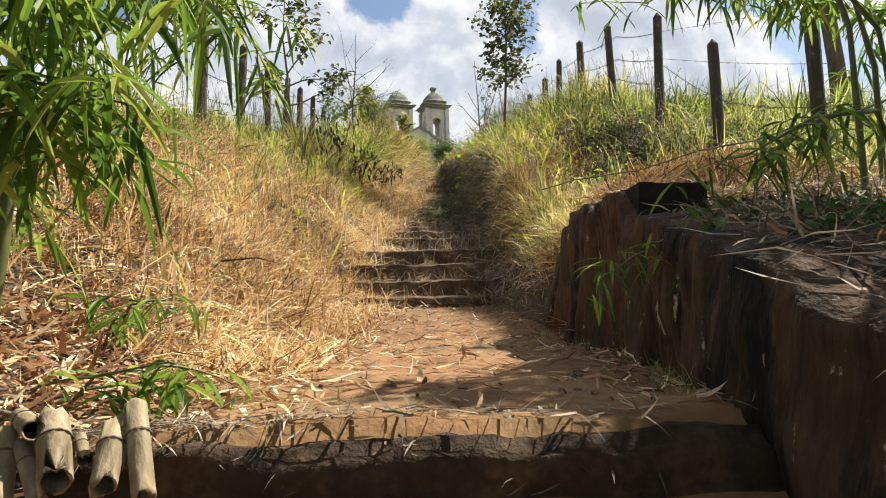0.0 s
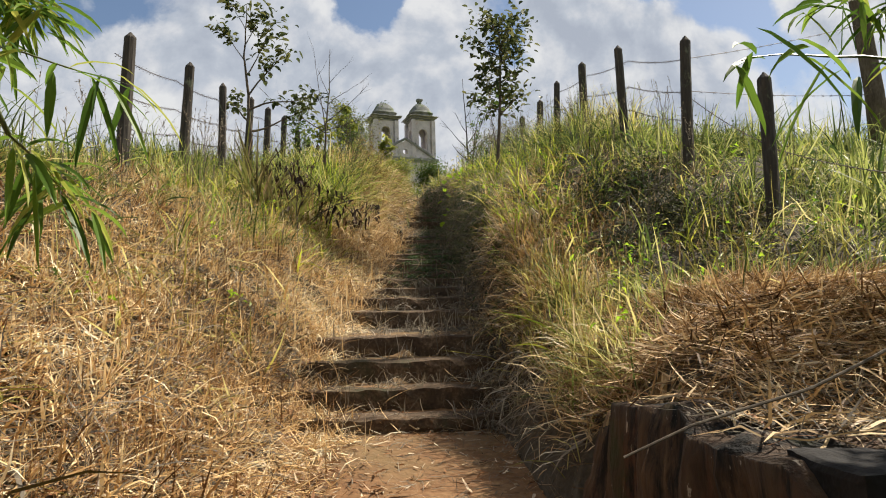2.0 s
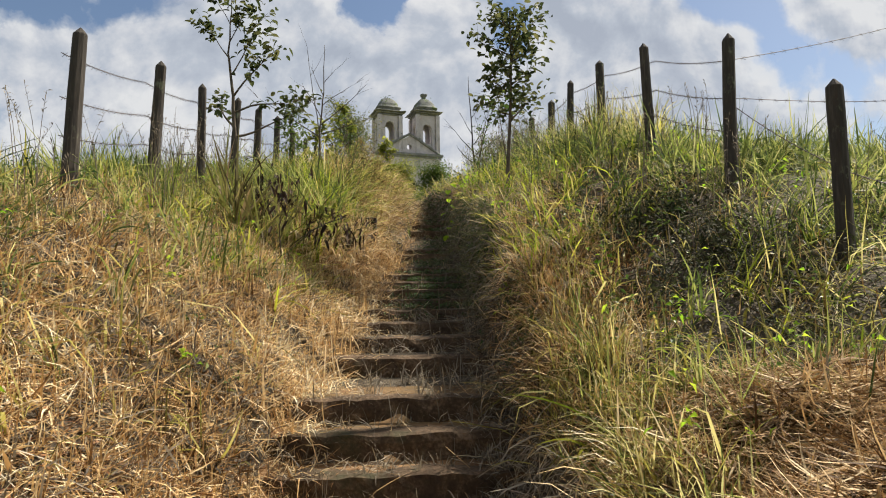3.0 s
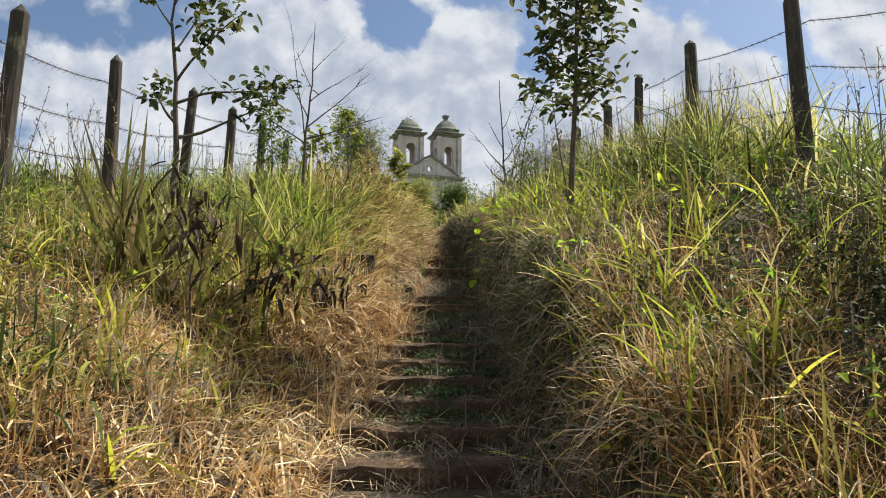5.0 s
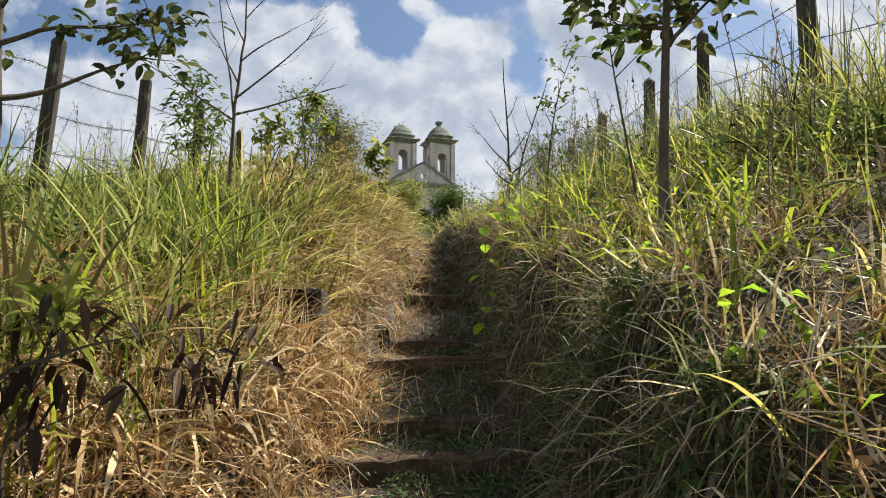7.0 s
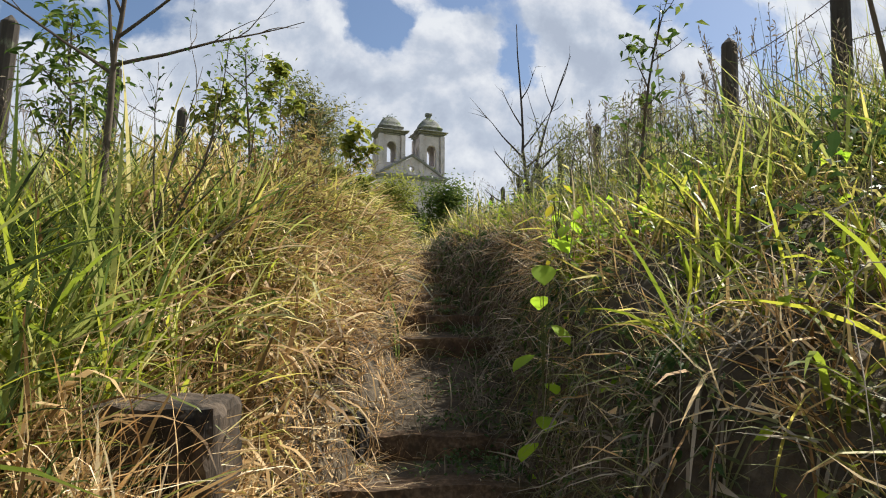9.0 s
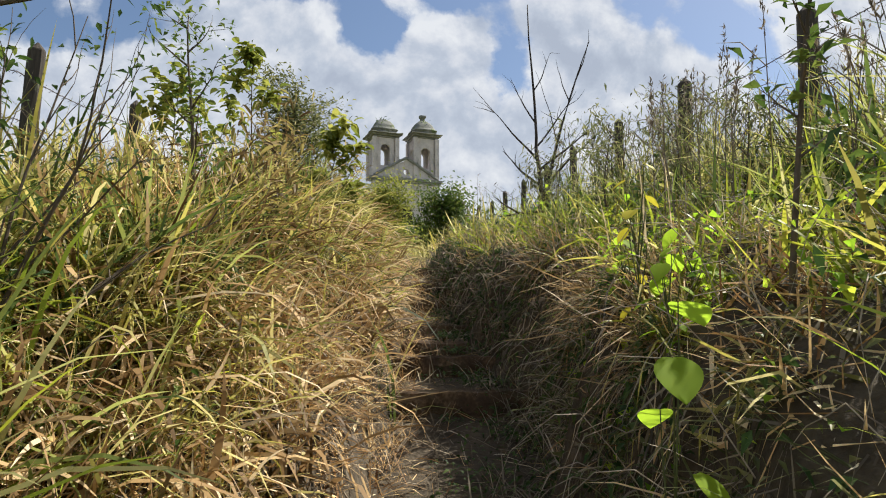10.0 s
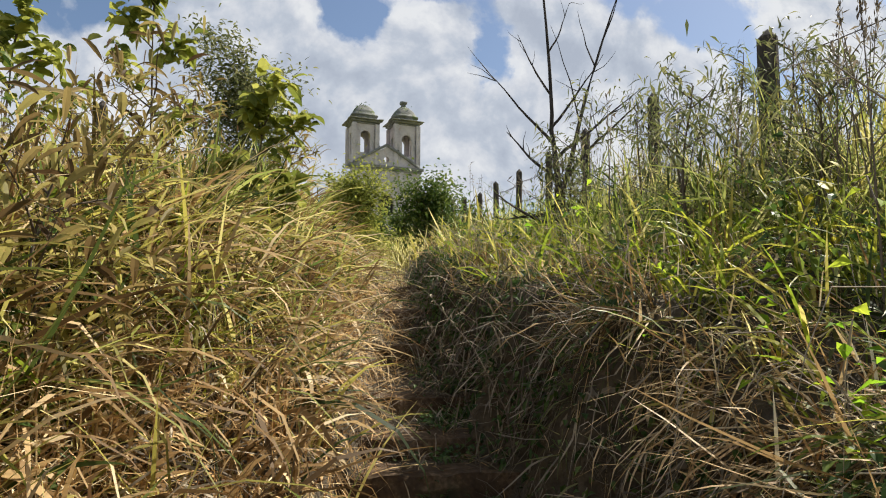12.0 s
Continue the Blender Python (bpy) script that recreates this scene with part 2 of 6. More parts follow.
STRAW = leafy("dry_straw", [(0.0, (0.10, 0.048, 0.017)), (0.2, (0.32, 0.185, 0.075)), (0.45, (0.63, 0.41, 0.18)), (0.72, (0.84, 0.62, 0.32)), (1.0, (0.90, 0.80, 0.56))], 0.18, 0.6, 1.1)
GOLD = leafy("yellowing_grass", [(0.0, (0.07, 0.05, 0.015)), (0.28, (0.22, 0.20, 0.05)), (0.58, (0.46, 0.41, 0.09)), (1.0, (0.78, 0.69, 0.32))], 0.48, 0.5, 0.9)
GRASS = leafy("green_grass", [(0.0, (0.03, 0.045, 0.014)), (0.3, (0.085, 0.125, 0.03)), (0.6, (0.22, 0.255, 0.06)), (0.9, (0.40, 0.42, 0.12)), (1.0, (0.48, 0.46, 0.19))], 0.54, 0.45, 0.9)
BROWN = leafy("brown_dead_grass", [(0.0, (0.08, 0.066, 0.050)), (0.4, (0.18, 0.15, 0.112)), (0.8, (0.31, 0.26, 0.19)), (1.0, (0.50, 0.43, 0.32))], 0.25, 0.65, 1.2)
LITTER = leafy("dry_leaf_litter", [(0.0, (0.09, 0.04, 0.018)), (0.35, (0.30, 0.14, 0.06)), (0.65, (0.48, 0.31, 0.17)), (1.0, (0.76, 0.64, 0.46))], 0.15, 0.6)
YELLOW_TREE = leafy("yellow_green_tree_leaf", [(0.0, (0.10, 0.13, 0.025)), (0.5, (0.27, 0.30, 0.055)), (1.0, (0.44, 0.43, 0.10))], 0.5, 0.5)
LEAF = leafy("tree_leaf", [(0.0, (0.045, 0.085, 0.018)), (0.5, (0.095, 0.15, 0.03)), (1.0, (0.20, 0.24, 0.05))], 0.4, 0.4)
TREE_LEAF = leafy("dusty_tree_leaf", [(0.0, (0.035, 0.05, 0.018)), (0.5, (0.08, 0.098, 0.034)), (1.0, (0.19, 0.185, 0.07))], 0.4, 0.45)
BRIGHT = leafy("bright_young_leaf", [(0.0, (0.16, 0.32, 0.02)), (0.5, (0.30, 0.48, 0.03)), (1.0, (0.46, 0.54, 0.05))], 0.65, 0.65)
OLIVE = leafy("olive_bush_leaf", [(0.0, (0.07, 0.085, 0.035)), (0.5, (0.15, 0.165, 0.065)), (1.0, (0.30, 0.29, 0.13))], 0.45, 0.5)
DARKLEAF = leafy("dark_bush_leaf", [(0.0, (0.03, 0.06, 0.018)), (0.5, (0.06, 0.11, 0.03)), (1.0, (0.12, 0.17, 0.05))], 0.3, 0.45)
BAMBOO_LEAF = leafy("bamboo_leaf", [(0.0, (0.05, 0.10, 0.015)), (0.45, (0.11, 0.20, 0.025)), (0.8, (0.20, 0.30, 0.04)), (1.0, (0.40, 0.40, 0.08))], 0.5, 0.4)


# ---- mesh helpers ----
def mesh_of(name, verts, faces, material, smooth=False):
    me = bpy.data.meshes.new(name)
    me.from_pydata([tuple(v) for v in verts], [], faces)
    me.materials.append(material)
    if smooth:
        me.polygons.foreach_set("use_smooth", [True] * len(me.polygons))
    me.update()
    return me


def part(name, verts, faces, material, parent=None, label="", smooth=False):
    ob = new(name, mesh_of(name, verts, faces, material, smooth))
    ob.parent = parent
    return tagged(ob, label)


def thing(name, at, label, category, group="", kind=""):
    ob = new(name)
    ob.location = at
    return tagged(ob, label, category, group, kind)


def tube(points, radii, sides=7, close=True):
    """A tapered round bar along points: vertices and faces."""
    pts = [Vector(p) for p in points]
    verts, faces = [], []
    for i, p in enumerate(pts):
        d = (pts[min(i + 1, len(pts) - 1)] - pts[max(i - 1, 0)]).normalized()
        a = d.orthogonal().normalized() if abs(d.z) > 0.95 else d.cross(Vector((0, 0, 1))).normalized()
        b = d.cross(a)
        for k in range(sides):
            w = 2 * math.pi * k / sides
            verts.append(p + (a * math.cos(w) + b * math.sin(w)) * radii[i])
    for i in range(len(pts) - 1):
        for k in range(sides):
            faces.append((i * sides + k, i * sides + (k + 1) % sides, (i + 1) * sides + (k + 1) % sides, (i + 1) * sides + k))
    if close:
        faces += [tuple(reversed(range(sides))), tuple(range((len(pts) - 1) * sides, len(pts) * sides))]
    return verts, faces


def joined(pieces):
    verts, faces = [], []
    for v, f in pieces:
        n = len(verts)
        verts += list(v)
        faces += [tuple(i + n for i in one) for one in f]
    return verts, faces


def box(x0, x1, y0, y1, z0, z1):
    v = [(x, y, z) for z in (z0, z1) for y in (y0, y1) for x in (x0, x1)]
    return v, [(0, 2, 3, 1), (4, 5, 7, 6), (0, 1, 5, 4), (2, 6, 7, 3), (0, 4, 6, 2), (1, 3, 7, 5)]


def rough_block(x0, x1, y0, y1, z0, z1, cell=0.08, wobble=0.012, seed=0.0, scale=4.0, worn=0.02):
    """A worn block: a box cut into cells, corners rounded off, faces uneven."""
    n = [max(2, round(abs(b - a) / cell)) for a, b in ((x0, x1), (y0, y1), (z0, z1))]
    bm = bmesh.new()
    index = {}
    lo, hi = Vector((x0, y0, z0)), Vector((x1, y1, z1))

    def vert(i, j, k):
        if (i, j, k) not in index:
            p = Vector([lo[a] + (hi[a] - lo[a]) * c / n[a] for a, c in enumerate((i, j, k))])
            ends = sum(c in (0, n[a]) for a, c in enumerate((i, j, k)))
            if ends >= 2:
                mid = (lo + hi) / 2
                for a, c in enumerate((i, j, k)):
                    if c in (0, n[a]):
                        p[a] += (worn if p[a] < mid[a] else -worn) * (0.6 + 0.8 * noise.noise(p * 9 + Vector((seed, 0, 0))))
            p += noise.noise_vector(p * scale + Vector((seed, seed, 0))) * wobble + noise.noise_vector(p * scale * 4 + Vector((seed, 0, 0))) * wobble * 0.4
            index[(i, j, k)] = bm.verts.new(p)
        return index[(i, j, k)]

    for a in range(3):
        b, c = (a + 1) % 3, (a + 2) % 3
        for end in (0, n[a]):
            for u in range(n[b]):
                for w in range(n[c]):
                    quad = []
                    for du, dw in ((0, 0), (1, 0), (1, 1), (0, 1)):
                        key = [0, 0, 0]
                        key[a], key[b], key[c] = end, u + du, w + dw
                        quad.append(vert(*key))
                    bm.faces.new(quad if end else quad[::-1])
    verts = [v.co.copy() for v in bm.verts]
    bm.verts.index_update()
    faces = [tuple(v.index for v in f.verts) for f in bm.faces]
    bm.free()
    return verts, faces


# ---- the lie of the land ----
# front edge of each step: y, height of its top, height of its riser
STEPS = [(0.00, 0.00, 0.10), (0.34, 0.17, 0.16), (0.70, 0.36, 0.18), (1.08, 0.54, 0.17), (2.00, 0.77, 0.17), (2.54, 0.91, 0.13), (3.10, 1.04, 0.12),
         (3.58, 1.17, 0.12), (4.08, 1.29, 0.12), (4.54, 1.41, 0.12), (4.98, 1.52, 0.11), (5.48, 1.65, 0.12), (6.10, 1.77, 0.12), (7.67, 2.09, 0.14),
         (8.35, 2.23, 0.14), (10.18, 2.78, 0.17), (10.83, 2.98, 0.15), (11.19, 3.09, 0.11), (11.70, 3.23, 0.12), (12.6, 3.50, 0.13), (13.5, 3.76, 0.13), (14.4, 4.0, 0.13)]
PY = [-400, -60, -8.0, -6.6, -6.1, -5.75, -5.19, -5.15, -3.6, -2.2, -1.1, -0.45]
PZ = [-9, -3.5, -1.45, -1.35, -0.85, -0.46, -0.40, -0.255, -0.27, -0.27, -0.19, -0.13]
for step_y, step_z, step_h in STEPS:
    PY += [step_y - 0.012, step_y + 0.012]
    PZ += [step_z - step_h, step_z - 0.012]
PY += [18, 25, 40, 60, 112, 125, 200, 700, 3200]
PZ += [4.3, 5.0, 7.1, 10.6, 20.2, 20.6, 23, 27, 27]
LEFT_Y = [-8, -5.2, -3.5, -1.5, 0, 1.1, 2, 5.5, 8.3, 11.2, 14.4, 18, 30]
LEFT_X = [-0.7, -0.62, -0.62, -0.55, -0.42, -0.5, -0.32, 0.08, 0.45, 0.75, 0.98, 1.0, 0.6]
RIGHT_Y = [-8, -5.2, -3.7, -2.1, -1.75, 0, 1.1, 2, 3.5, 5.5, 7.2, 7.85, 8.4, 10.2, 11.2, 12.4, 14.4, 18, 30]
RIGHT_X = [1.0, 1.06, 1.28, 1.34, 1.10, 1.10, 1.24, 1.26, 1.32, 1.40, 1.36, 1.42, 1.52, 1.68, 1.5, 1.3, 1.33, 1.5, 2.4]
CL_Y = [-400, -60, -8, -5.2, -3.5, -1.5, 0, 2.05, 4.05, 5.85, 7.5, 9.45, 11.16, 13.2, 17, 25, 40, 60, 112, 125, 200, 700, 3200]
CL_Z = [-9, -3, -0.6, 0.3, 0.85, 1.45, 1.8, 2.25, 2.65, 3.0, 3.33, 3.73, 4.0, 4.25, 4.6, 5.2, 7.2, 10.6, 20.2, 20.6, 23, 27, 27]
CR_Y = [-400, -60, -8, -5.2, -3.5, -2, -0.5, 0.84, 2.3, 4.4, 6.9, 8.7, 10.3, 12.4, 16, 20, 25, 40, 60, 112, 125, 200, 700, 3200]
CR_Z = [-9, -3, -1.0, 0.02, 0.42, 0.72, 1.05, 1.5, 2.35, 3.15, 3.8, 4.05, 4.2, 4.42, 4.8, 5.15, 5.55, 7.3, 10.6, 20.2, 20.6, 23, 27, 27]


def bumps(x, y, s):
    return np.sin(x * 1.7 * s + 1.3 * np.sin(y * 1.1 * s)) * np.cos(y * 1.9 * s + 0.7 * np.sin(x * 2.3 * s + 2.0))


def face_width(y):
    """How far the steep face of the right bank leans back."""
    return np.interp(y, [-2, 0, 3, 6, 9, 14], [0.36, 0.30, 0.22, 0.20, 0.24, 0.28])


def ground_z(x, y):
    x, y = np.asarray(x, float), np.asarray(y, float)
    p = np.interp(y, PY, PZ)
    xl, xr = np.interp(y, LEFT_Y, LEFT_X), np.interp(y, RIGHT_Y, RIGHT_X)
    cl, cr = np.interp(y, CL_Y, CL_Z), np.interp(y, CR_Y, CR_Z)
    el = np.interp(y, [-5, -2, 3, 7.2, 8.6, 14, 18], [1.05, 0.85, 0.72, 0.58, 0.36, 0.36, 0.5])
    er = np.interp(y, [-6, -2.15, -1.6, 0.5, 4, 8], [0.05, 0.05, 0.40, 0.38, 0.33, 0.23])
    ul = np.clip((xl - x) / (xl + 2.5), 0, 1) ** el
    ur = np.clip((x - xr) / (3.8 - xr), 0, 1) ** er
    # above the wall the right bank is a steep earth face, then a gentler slope up to the fence
    over = x - xr + 0.10 * np.sin(y * 2.3) * np.sin(y * 5.1 + 1.0) * np.clip(y, 0, 1)
    w, f = face_width(y), np.interp(y, [0, 2, 4, 5.5, 9, 14], [0.52, 0.54, 0.56, 0.50, 0.58, 0.58]) + 0.07 * np.sin(y * 3.1 + 0.6) * np.cos(y * 1.3)
    steep = np.where(over < w, f * np.clip(over / w, 0, 1) ** 0.75, f + (1 - f) * np.clip((over - w) / (3.8 - xr - w), 0, 1) ** 0.72)
    k = np.clip((y + 1.2) / 1.2, 0, 1)
    ur = ur * (1 - k) + steep * k
    z = p + ul * (cl - p) + ur * (cr - p)
    # the fields behind the two fences sink a little
    z -= 0.05 * np.clip(-2.9 - x, 0, 30) + 0.03 * np.clip(x - 4.4, 0, 40)
    # a hump of earth along the left edge of the upper path
    z += np.interp(y, [7.2, 8.8, 11, 14, 17], [0, 0.30, 0.5, 0.5, 0]) * np.exp(-((x - xl + 0.95) / 0.55) ** 2) * (x < xl)
    rough = np.clip(ul + ur, 0, 1)
    z += rough * (0.05 * bumps(x, y, 1.0) + 0.03 * bumps(x + 5, y, 2.7)) + 0.012 * bumps(x + 2, y + 1, 4.1) * (y < -0.3)
    z += 0.28 * np.exp(-((x - 2.1) / 0.7) ** 2 - ((y + 1.5) / 0.9) ** 2)
    far = np.clip((np.hypot(x, y - 10) - 60) / 200, 0, 1)
    return z + far * 1.5 * bumps(x, y, 0.02)


def spread(start, stop, step, reach, grow=1.28):
    out, d = [stop], step
    while out[-1] < reach:
        d *= grow
        out.append(out[-1] + d)
    return out[1:]


xs = sorted(set([round(float(v), 4) for v in np.arange(-6, 6.01, 0.11)] + [round(v, 3) for v in spread(0, 6, 0.12, 3000)] + [round(-v, 3) for v in spread(0, 6, 0.12, 3000)]))
ys = [round(float(v), 4) for v in np.arange(-8, 20, 0.12)] + [round(v, 3) for v in spread(0, 20, 0.13, 3000)] + [round(-v, 3) for v in spread(0, 8.05, 0.13, 390)]
for step_y, step_z, step_h in STEPS:
    ys = [v for v in ys if abs(v - step_y) > 0.04] + [step_y - 0.012, step_y + 0.012]
ys = sorted([v for v in ys if abs(v + 5.17) > 0.05] + [-5.19, -5.15])
gx, gy = np.meshgrid(xs, ys)
gz = ground_z(gx, gy)
nx, ny = len(xs), len(ys)
grid = np.arange(nx * ny).reshape(ny, nx)
quads = np.stack([grid[:-1, :-1], grid[:-1, 1:], grid[1:, 1:], grid[1:, :-1]], -1).reshape(-1, 4)


def array_mesh(name, verts, loops, counts, material, smooth=False):
    """A mesh straight from arrays: vertex places, face corners in turn, corners per face."""
    me = bpy.data.meshes.new(name)
    me.vertices.add(len(verts))
    me.vertices.foreach_set("co", np.ascontiguousarray(verts, np.float32).ravel())
    me.loops.add(len(loops))
    me.loops.foreach_set("vertex_index", np.ascontiguousarray(loops, np.int32))
    me.polygons.add(len(counts))
    me.polygons.foreach_set("loop_start", np.r_[0, np.cumsum(counts)[:-1]].astype(np.int32))
    me.polygons.foreach_set("use_smooth", np.full(len(counts), smooth))
    me.materials.append(material)
    me.update(calc_edges=True)
    return me


ground = new("ground", array_mesh("ground", np.stack([gx, gy, gz], -1).reshape(-1, 3), quads.ravel(), np.full(len(quads), 4), EARTH, True))
tagged(ground, "reddish earth hillside with a trodden hollow path", "ground", kind="structure")
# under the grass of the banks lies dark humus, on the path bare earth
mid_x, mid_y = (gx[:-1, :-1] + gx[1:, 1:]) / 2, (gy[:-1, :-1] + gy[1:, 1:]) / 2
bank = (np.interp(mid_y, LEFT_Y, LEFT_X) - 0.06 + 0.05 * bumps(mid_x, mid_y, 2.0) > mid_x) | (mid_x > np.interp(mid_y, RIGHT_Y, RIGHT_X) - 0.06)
field = (mid_x < -3.6) | (mid_x > 5.0) | (mid_y > 20) | (mid_y < -14)
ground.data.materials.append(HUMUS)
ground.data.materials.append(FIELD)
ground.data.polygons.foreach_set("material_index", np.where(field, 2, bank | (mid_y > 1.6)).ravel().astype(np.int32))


# ---- stairs ----
stairs = thing("stairs", (0, 0, 0), "old worn stone and earth stairs between grassy banks", "stairs", kind="structure")
for i, (step_y, step_z, step_h) in enumerate(STEPS):
    x0 = float(np.interp(step_y, LEFT_Y, LEFT_X)) - 0.35
    x1 = float(np.interp(step_y, RIGHT_Y, RIGHT_X)) + 0.25
    v, f = rough_block(x0, x1, step_y - 0.02, step_y + 0.26, step_z - step_h - 0.06, step_z + 0.012, cell=0.07, wobble=0.022, seed=i * 3.7, scale=3.5, worn=0.022)
    part("step", v, f, STONE, stairs)

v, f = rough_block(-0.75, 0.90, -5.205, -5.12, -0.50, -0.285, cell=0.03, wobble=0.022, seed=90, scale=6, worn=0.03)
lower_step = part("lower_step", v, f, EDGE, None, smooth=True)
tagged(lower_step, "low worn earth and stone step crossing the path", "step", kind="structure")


# ---- retaining wall ----
def wall_face(y):
    return float(np.interp(y, [-7, -5.1, -3.7, -2.05], [0.72, 0.80, 1.02, 1.08]))


def wall_top(y):
    return float(np.interp(y, [-7, -6, -5.2, -4.4, -3.75, -3.55, -2.7, -2.35, -2.05], [-0.9, -0.35, 0.04, 0.22, 0.29, 0.44, 0.46, 0.38, 0.30]))


rows_y = np.arange(-7.0, -2.02, 0.035)
verts, faces = [], []
for y in rows_y:
    zb, zt, xf = float(np.interp(y, PY, PZ)) - 0.25, wall_top(y), wall_face(y)
    line = [(xf - 0.06 + 0.10 * k / 15, y, zb + (zt - zb) * k / 15) for k in range(16)]
    line += [(xf + 0.06 + 0.09 * k, y, zt + 0.012 - 0.004 * k) for k in range(1, 6)] + [(xf + 0.52, y, zb)]
    for p in line:
        p = Vector(p)
        n = noise.noise_vector(p * 2.6) * 0.05 + noise.noise_vector(p * 9) * 0.022
        n.x += 0.05 * noise.noise(Vector((p.y * 8, p.z * 1.2, 3.0))) + 0.03 * noise.noise(Vector((p.y * 19, p.z * 2.5, 5.0)))
        n.z += 0.04 * noise.noise(Vector((p.y * 6, p.x * 3, 1.0)))
        n.y *= 0.3
        verts.append(p + n)
m = 22
for i in range(len(rows_y) - 1):
    for k in range(m - 1):
        faces.append((i * m + k, (i + 1) * m + k, (i + 1) * m + k + 1, i * m + k + 1))
faces += [tuple(range(m)), tuple(reversed(range((len(rows_y) - 1) * m, len(rows_y) * m)))]
retaining_wall = part("retaining_wall", verts, faces, WALL, smooth=True)
tagged(retaining_wall, "low crumbling retaining wall, brown plaster streaked with white and soot", "wall", kind="structure")
v, f = rough_block(1.105, 1.42, -3.71, -3.47, 0.275, 0.475, cell=0.02, wobble=0.007, seed=55, scale=11, worn=0.006)
block = part("stone_block", v, f, BLOCK)
tagged(block, "blackened squared stone block lying on the wall", "stone block")


# ---- church ----
def arch_panel(w, h, depth, ow, o0, o1, mid=0.0):
    """A wall panel in the x-z plane, w wide and h high, with one arched opening ow wide from o0 up to the arch's crown o1; thickness back to +y."""
    r = ow / 2
    spring = o1 - r
    arc = [(mid + r * math.cos(a), spring + r * math.sin(a)) for a in np.linspace(0, math.pi, 11)]
    hole = [(mid + r, o0)] + arc + [(mid - r, o0)]
    outer = [(w / 2, 0)] + [(w / 2, o0 + (h - o0) * 0.5)] + [(w / 2 - w * k / 10, h) for k in range(11)] + [(-w / 2, o0 + (h - o0) * 0.5), (-w / 2, 0)]
    pts, faces = [], []
    n = len(hole)
    ring = [outer[0]] + [outer[2 + round(10 * k / (n - 3))] for k in range(n - 2)] + [outer[-1]]
    for y in (0, depth):
        pts += [(x, y, z) for x, z in hole] + [(x, y, z) for x, z in ring]
    half = 2 * n
    for k in range(n - 1):
        faces.append((k, k + 1, n + k + 1, n + k))
        faces.append((half + k + 1, half + k, half + n + k, half + n + k + 1))
        faces.append((k + 1, k, half + k, half + k + 1))
        faces.append((n + k, n + k + 1, half + n + k + 1, half + n + k))
    if o0 > 0.01:
        k = len(pts)
        pts += [(mid + r, 0, o0), (mid - r, 0, o0), (w / 2, 0, 0), (-w / 2, 0, 0), (mid + r, depth, o0), (mid - r, depth, o0), (w / 2, depth, 0), (-w / 2, depth, 0)]
        faces += [(k, k + 2, k + 3, k + 1), (k + 5, k + 7, k + 6, k + 4), (k, k + 1, k + 5, k + 4)]
    else:
        faces += [(0, n, half + n, half), (n - 1, half + n - 1, half + 2 * n - 1, 2 * n - 1)]
    return pts, faces


def turned(piece, m):
    v, f = piece
    return [m @ Vector(p) for p in v], f


def slab_ring(w, z0, layers):
    """Square mouldings round a tower: layers of (overhang, height)."""
    out, z = [], z0
    for over, h in layers:
        out.append(rough_block(-w / 2 - over, w / 2 + over, -w / 2 - over, w / 2 + over, z, z + h, cell=0.45, wobble=0.11, seed=z0 + z, scale=1.1, worn=0.10))
        z += h + 0.004
    return out, z


church = thing("church", (4.0, 118.5, 18.6), "ruined twin-towered church of weathered pale plaster on the hilltop", "church")
church.rotation_euler.z = radians(16)
TW, FRONT = 3.95, 12.3
# nave front between and below the towers, with its door
v, f = arch_panel(FRONT, 10.3, 0.9, 2.9, 0.0, 6.0)
part("front_wall", v, f, PLASTER, church)
for side in (-1, 1):
    v, f = box(side * FRONT / 2 - (0.9 if side > 0 else 0), side * FRONT / 2 + (0 if side > 0 else 0.9), 0.9, 24, 0, 9.6)
    part("side_wall", v, f, PLASTER, church)
v, f = box(-FRONT / 2, FRONT / 2, 23.1, 24.0, 0, 9.6)
part("back_wall", v, f, PLASTER, church)
# Plain dark sheet: the interior's shade is put into its colour
v, f = box(-1.6, 1.6, 0.95, 1.05, 0, 6.1)
part("door", v, f, DARK, church, "dark panel in the doorway, coloured as the shaded interior")
v, f = joined([box(-FRONT / 2 - 0.45, FRONT / 2 + 0.45, -0.5, 0.95, 10.3, 10.75), box(-FRONT / 2 - 0.2, FRONT / 2 + 0.2, -0.25, 0.9, 9.9, 10.29)])
part("cornice", v, f, CORNICE, church, "dark lichened cornice")
for px in (-FRONT / 2 + 0.5, -2.6, 2.6, FRONT / 2 - 0.5):
    v, f = box(px - 0.42, px + 0.42, -0.22, -0.004, 0, 9.88)
    part("pilaster", v, f, PLASTER, church)
# gable with a round eye, its raking mouldings curved
rim, eye = [], []
for k in range(25):
    u = -1 + 2 * k / 24
    rim.append((u * 5.6, 10.76 + 3.35 * (1 - abs(u)) ** 0.92))
for k in range(25):
    a = math.pi * (1 - k / 24)
    eye.append((0.5 * math.cos(a), 11.95 + 0.5 * math.sin(a)))
verts, faces = [], []
for y in (0.1, 0.75):
    verts += [(x, y, z) for x, z in rim] + [(x, y, z) for x, z in eye] + [(x, y, 10.76) for x, z in rim] + [(x, y, 11.95 - 0.5 * math.sin(math.pi * k / 24)) for k, (x, z) in enumerate(eye)]
